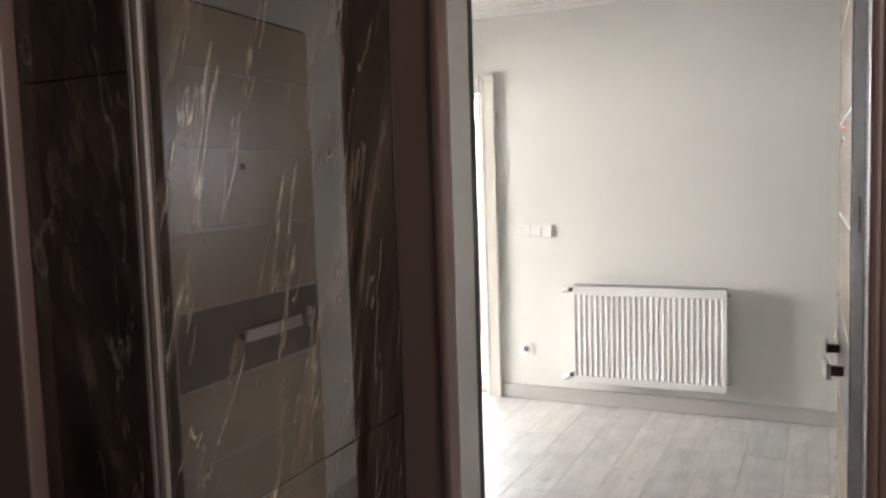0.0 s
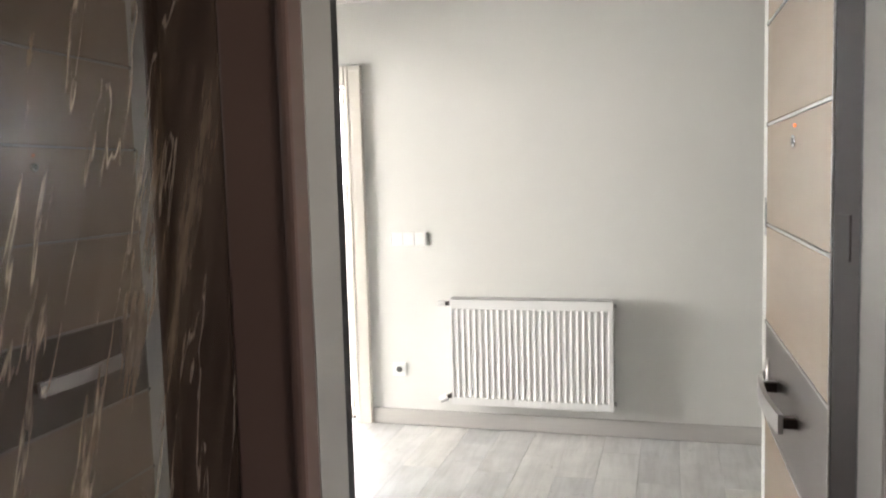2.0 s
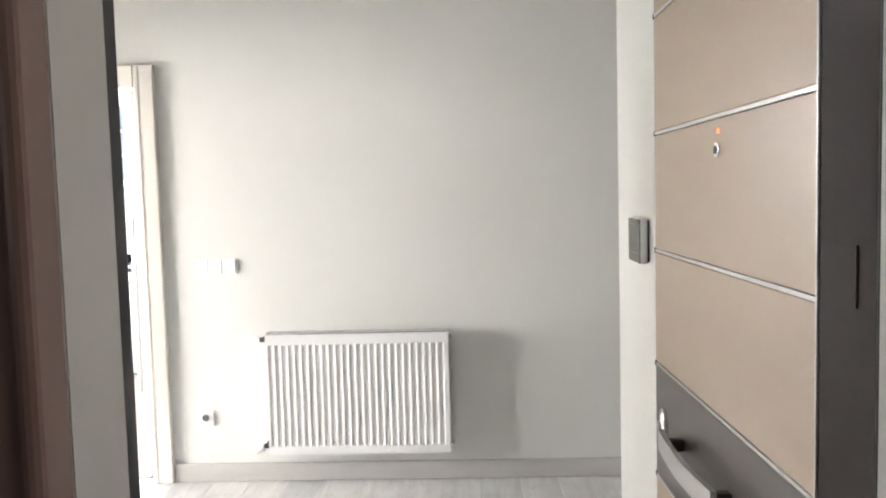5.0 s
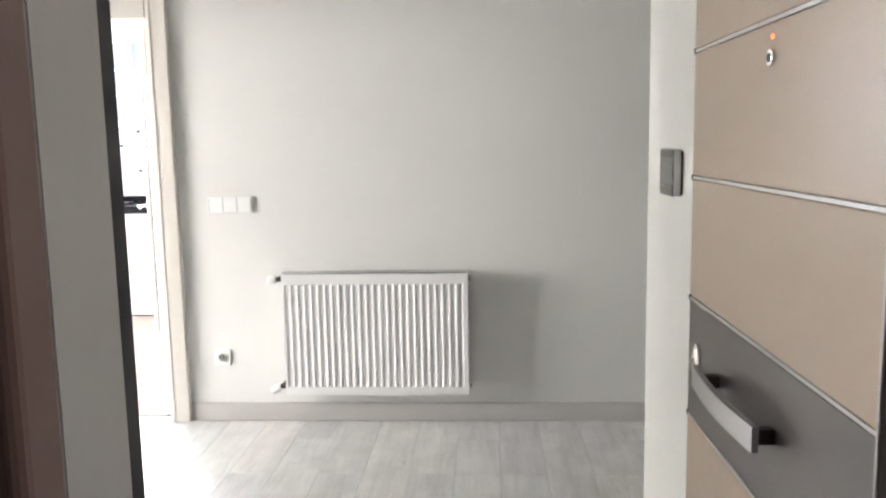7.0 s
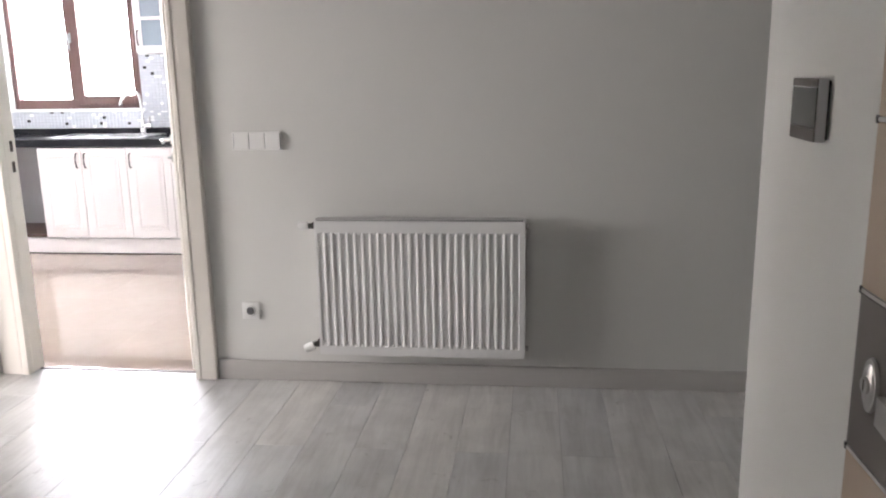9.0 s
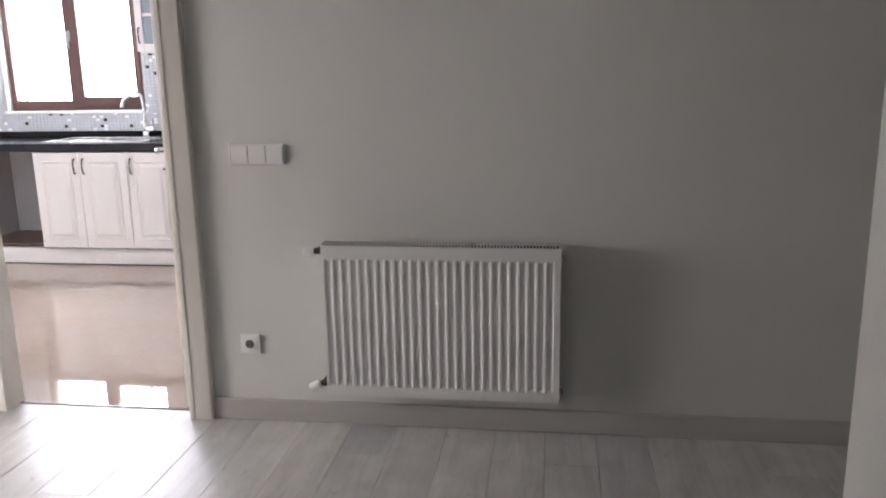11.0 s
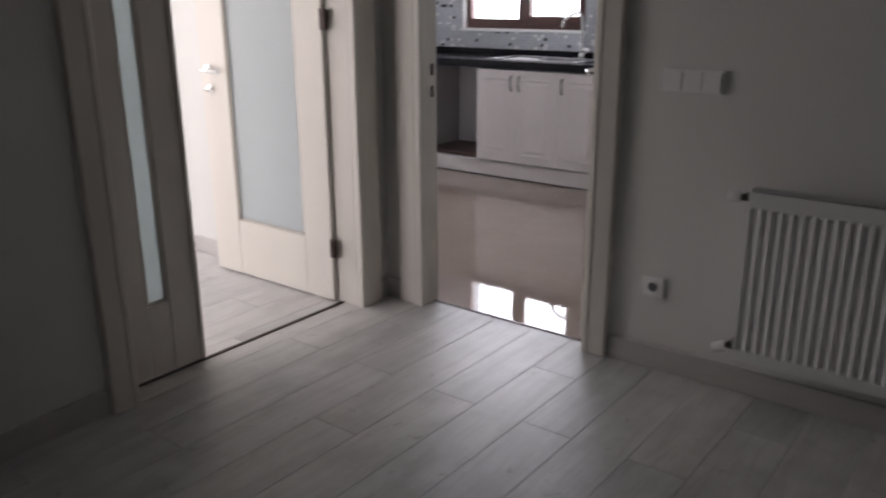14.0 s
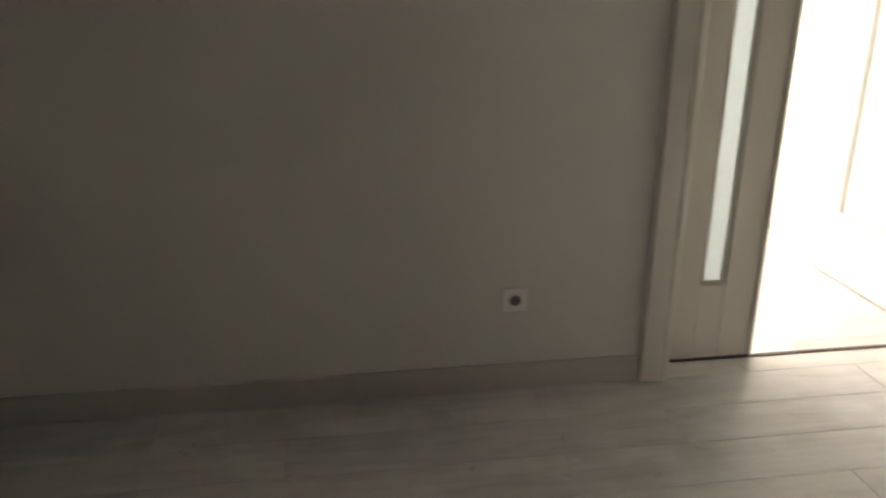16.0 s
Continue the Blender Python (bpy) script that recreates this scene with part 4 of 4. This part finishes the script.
part("window_frame", boxes((-0.45, -0.41, 0, 0.05, 0, 1.0), (0.41, 0.45, 0, 0.05, 0, 1.0), (-0.41, 0.41, 0, 0.05, 0, 0.04), (-0.41, 0.41, 0, 0.05, 0.96, 1.0), bevel=0.004), PLASTIC, added_window)

# bright overcast sky beyond the kitchen
m_sky, n_sky, l_sky, s_sky = graph("bright_haze")
s_sky.inputs["Base Color"].default_value = (0.9, 0.9, 0.9, 1)
s_sky.inputs["Emission Color"].default_value, s_sky.inputs["Emission Strength"].default_value = (0.96, 0.97, 1, 1), HAZE
setting("backdrop", boxes((-40, 25, 62, 62.2, -15, 45)), m_sky, "bright hazy sky beyond the window", "backdrop")
setting("ground", boxes((-90, 90, -90, 90, -3.2, -3.0)), STONEFLOOR, "grey ground outside the building", "ground")

# ---- pieces ----
# marble wall tiles: the reveal beside the entrance turns 1.4 degrees out of square
JOINTS_Z = [0.0, 0.915, 2.345, TOP]
TURN = Matrix.Translation((-0.742, 1.8, 0)) @ Matrix.Rotation(radians(1.4), 4, "Z") @ Matrix.Translation((0.742, -1.8, 0))


def turned(bm):
    bm.transform(TURN)
    return bm


for z0, z1 in zip(JOINTS_Z, JOINTS_Z[1:]):
    part("marble_tile", turned(boxes((-0.772, -0.742, 1.041, 1.828, z0 + 0.001, z1 - 0.001), bevel=0.0012)), MARBLE, wall_marble)
    for y0, y1 in ((-1.6, -0.72), (-0.72, 0.15), (0.15, 1.02)):
        part("marble_tile", boxes((-2.274, -2.252, y0 + 0.001, y1 - 0.001, z0 + 0.001, z1 - 0.001), bevel=0.0012), MARBLE, wall_marble)
for z0, z1 in ((0.0, 0.7), (0.7, 1.613), (1.613, TOP)):
    part("marble_tile", boxes((-0.976, -0.752, 1.03, 1.0555, z0 + 0.001, z1 - 0.001), bevel=0.0012), MARBLE, wall_marble)
    part("marble_tile", boxes((-2.25, -2.09, 1.03, 1.0555, z0 + 0.001, z1 - 0.001), bevel=0.0012), MARBLE, wall_marble)
part("corner_trim", turned(boxes((-0.77, -0.761, 1.029, 1.0405, 0.001, TOP - 0.002), (-0.758, -0.745, 1.03, 1.0405, 0.001, TOP - 0.002), bevel=0.003, segments=2)), TRIMMETAL, wall_marble, "pale metal tile edge profile")
for x0, x1 in ((0.372, 1.04), (1.042, 1.6)):
    for z0, z1 in zip(JOINTS_Z, JOINTS_Z[1:]):
        part("marble_tile", boxes((x0, x1, 1.807, 1.829, z0 + 0.001, z1 - 0.001), bevel=0.0012), MARBLE, wall_entrance)

# mosaic splashback: small glass tiles on a pale bed
bm_data, faces = [], []


def mosaic(x0, x1, z0, z1):
    pw, ph = 0.031, 0.0245
    for j in range(max(1, round((z1 - z0) / ph))):
        for i in range(max(1, round((x1 - x0) / pw))):
            a, b, n = x0 + i * pw, z0 + j * ph, len(bm_data)
            c, d = min(a + pw - 0.0015, x1), min(b + ph - 0.0015, z1)
            bm_data.extend([(a, KY - 0.002, b), (c, KY - 0.002, b), (c, KY - 0.002, d), (a, KY - 0.002, d), (a + 0.001, KY - 0.007, b + 0.001), (c - 0.001, KY - 0.007, b + 0.001), (c - 0.001, KY - 0.007, d - 0.001), (a + 0.001, KY - 0.007, d - 0.001)])
            faces.extend([tuple(n + k for k in q) for q in ((4, 5, 6, 7), (0, 1, 5, 4), (1, 2, 6, 5), (2, 3, 7, 6), (3, 0, 4, 7))])


Z1 = CZ + 0.047
mosaic(-5.5, WXR + 0.03, Z1, WZ0 - 0.024)
mosaic(-5.5, WXL - 0.045, WZ0 - 0.024, 1.555)
mosaic(-4.945, WXL - 0.045, 1.5565, 2.2)
mosaic(WXR + 0.002, -2.7, WZ0 - 0.024, 1.56)
mosaic(WXR + 0.03, -2.7, Z1, WZ0 - 0.024)
me = bpy.data.meshes.new("mosaic")
me.from_pydata(bm_data, [], faces)
me.materials.append(MOSAIC)
splash = setting("splashback", boxes((-5.5, -2.7, KY - 0.0035, KY - 0.0012, Z1, WZ0 - 0.024), (-5.5, WXL - 0.024, KY - 0.0035, KY - 0.0012, WZ0 - 0.024, 1.555), (WXR + 0.002, -2.7, KY - 0.0035, KY - 0.0012, WZ0 - 0.024, 1.5)), MOSAICBED, "grey glass mosaic splashback with dark and white accents", "splashback")
mos = new("mosaic_tiles", me)
mos.parent = splash
tagged(mos, "small grey, dark and white glass mosaic tiles", kind="stuff")

# kitchen floor tiles
tile_mesh = mesh_of("floor_tile", boxes((-0.2998, 0.2998, -0.2998, 0.2998, -0.008, 0.0), bevel=0.0004), TILE)
for i in range(8):
    for j in range(5):
        x, y = -1.3 - 0.3 - 0.6 * i, NY + 0.37 + 0.6 * j
        if y - 0.3 > KY - 0.03:
            continue
        t = new("floor_tile", tile_mesh)
        t.parent, t.location = floor_kitchen, (x, y, 0.0)

# laminate planks: rows along y, staggered
PW, PL = 0.195, 1.2
plank_meshes = {}


def plank(parent, x, y0, y1, x1=None):
    w, length = round((x1 if x1 else x + PW) - x, 4), round(y1 - y0, 3)
    if length < 0.02 or w < 0.02:
        return
    if (w, length) not in plank_meshes:
        plank_meshes[w, length] = mesh_of("plank", boxes((0.0006, w - 0.0006, 0.0006, length - 0.0006, -0.0075, 0.0), bevel=0.0009), FLOOR)
    o = new("plank", plank_meshes[w, length])
    o.parent, o.location = parent, (x, y0, 0.0)


def lay(parent, x0, x1, y0, y1, shifts):
    k = math.floor((x0 + 0.02) / PW)
    while -0.02 + k * PW < x1:
        a, b = max(x0, -0.02 + k * PW), min(x1, -0.02 + (k + 1) * PW)
        s = shifts[k % len(shifts)]
        cuts = [y0] + [s + PL * n for n in range(-6, 8) if y0 + 0.05 < s + PL * n < y1 - 0.05] + [y1]
        for c, d in zip(cuts, cuts[1:]):
            plank(parent, a, c, d, b)
        k += 1


SHIFTS = [4.03, 4.44, 3.63, 4.44]
lay(floor, WX - 0.098, -1.385, 1.2, NY + 0.059, SHIFTS)
lay(floor, -1.385, 0.37, 2.012, NY + 0.059, SHIFTS)
lay(floor, 0.37, 3.2, 3.8, NY + 0.059, SHIFTS)
lay(floor_living, -7.5, WX - 0.103, 0.3, 4.984, [4.3, 3.7, 4.6, 4.0])
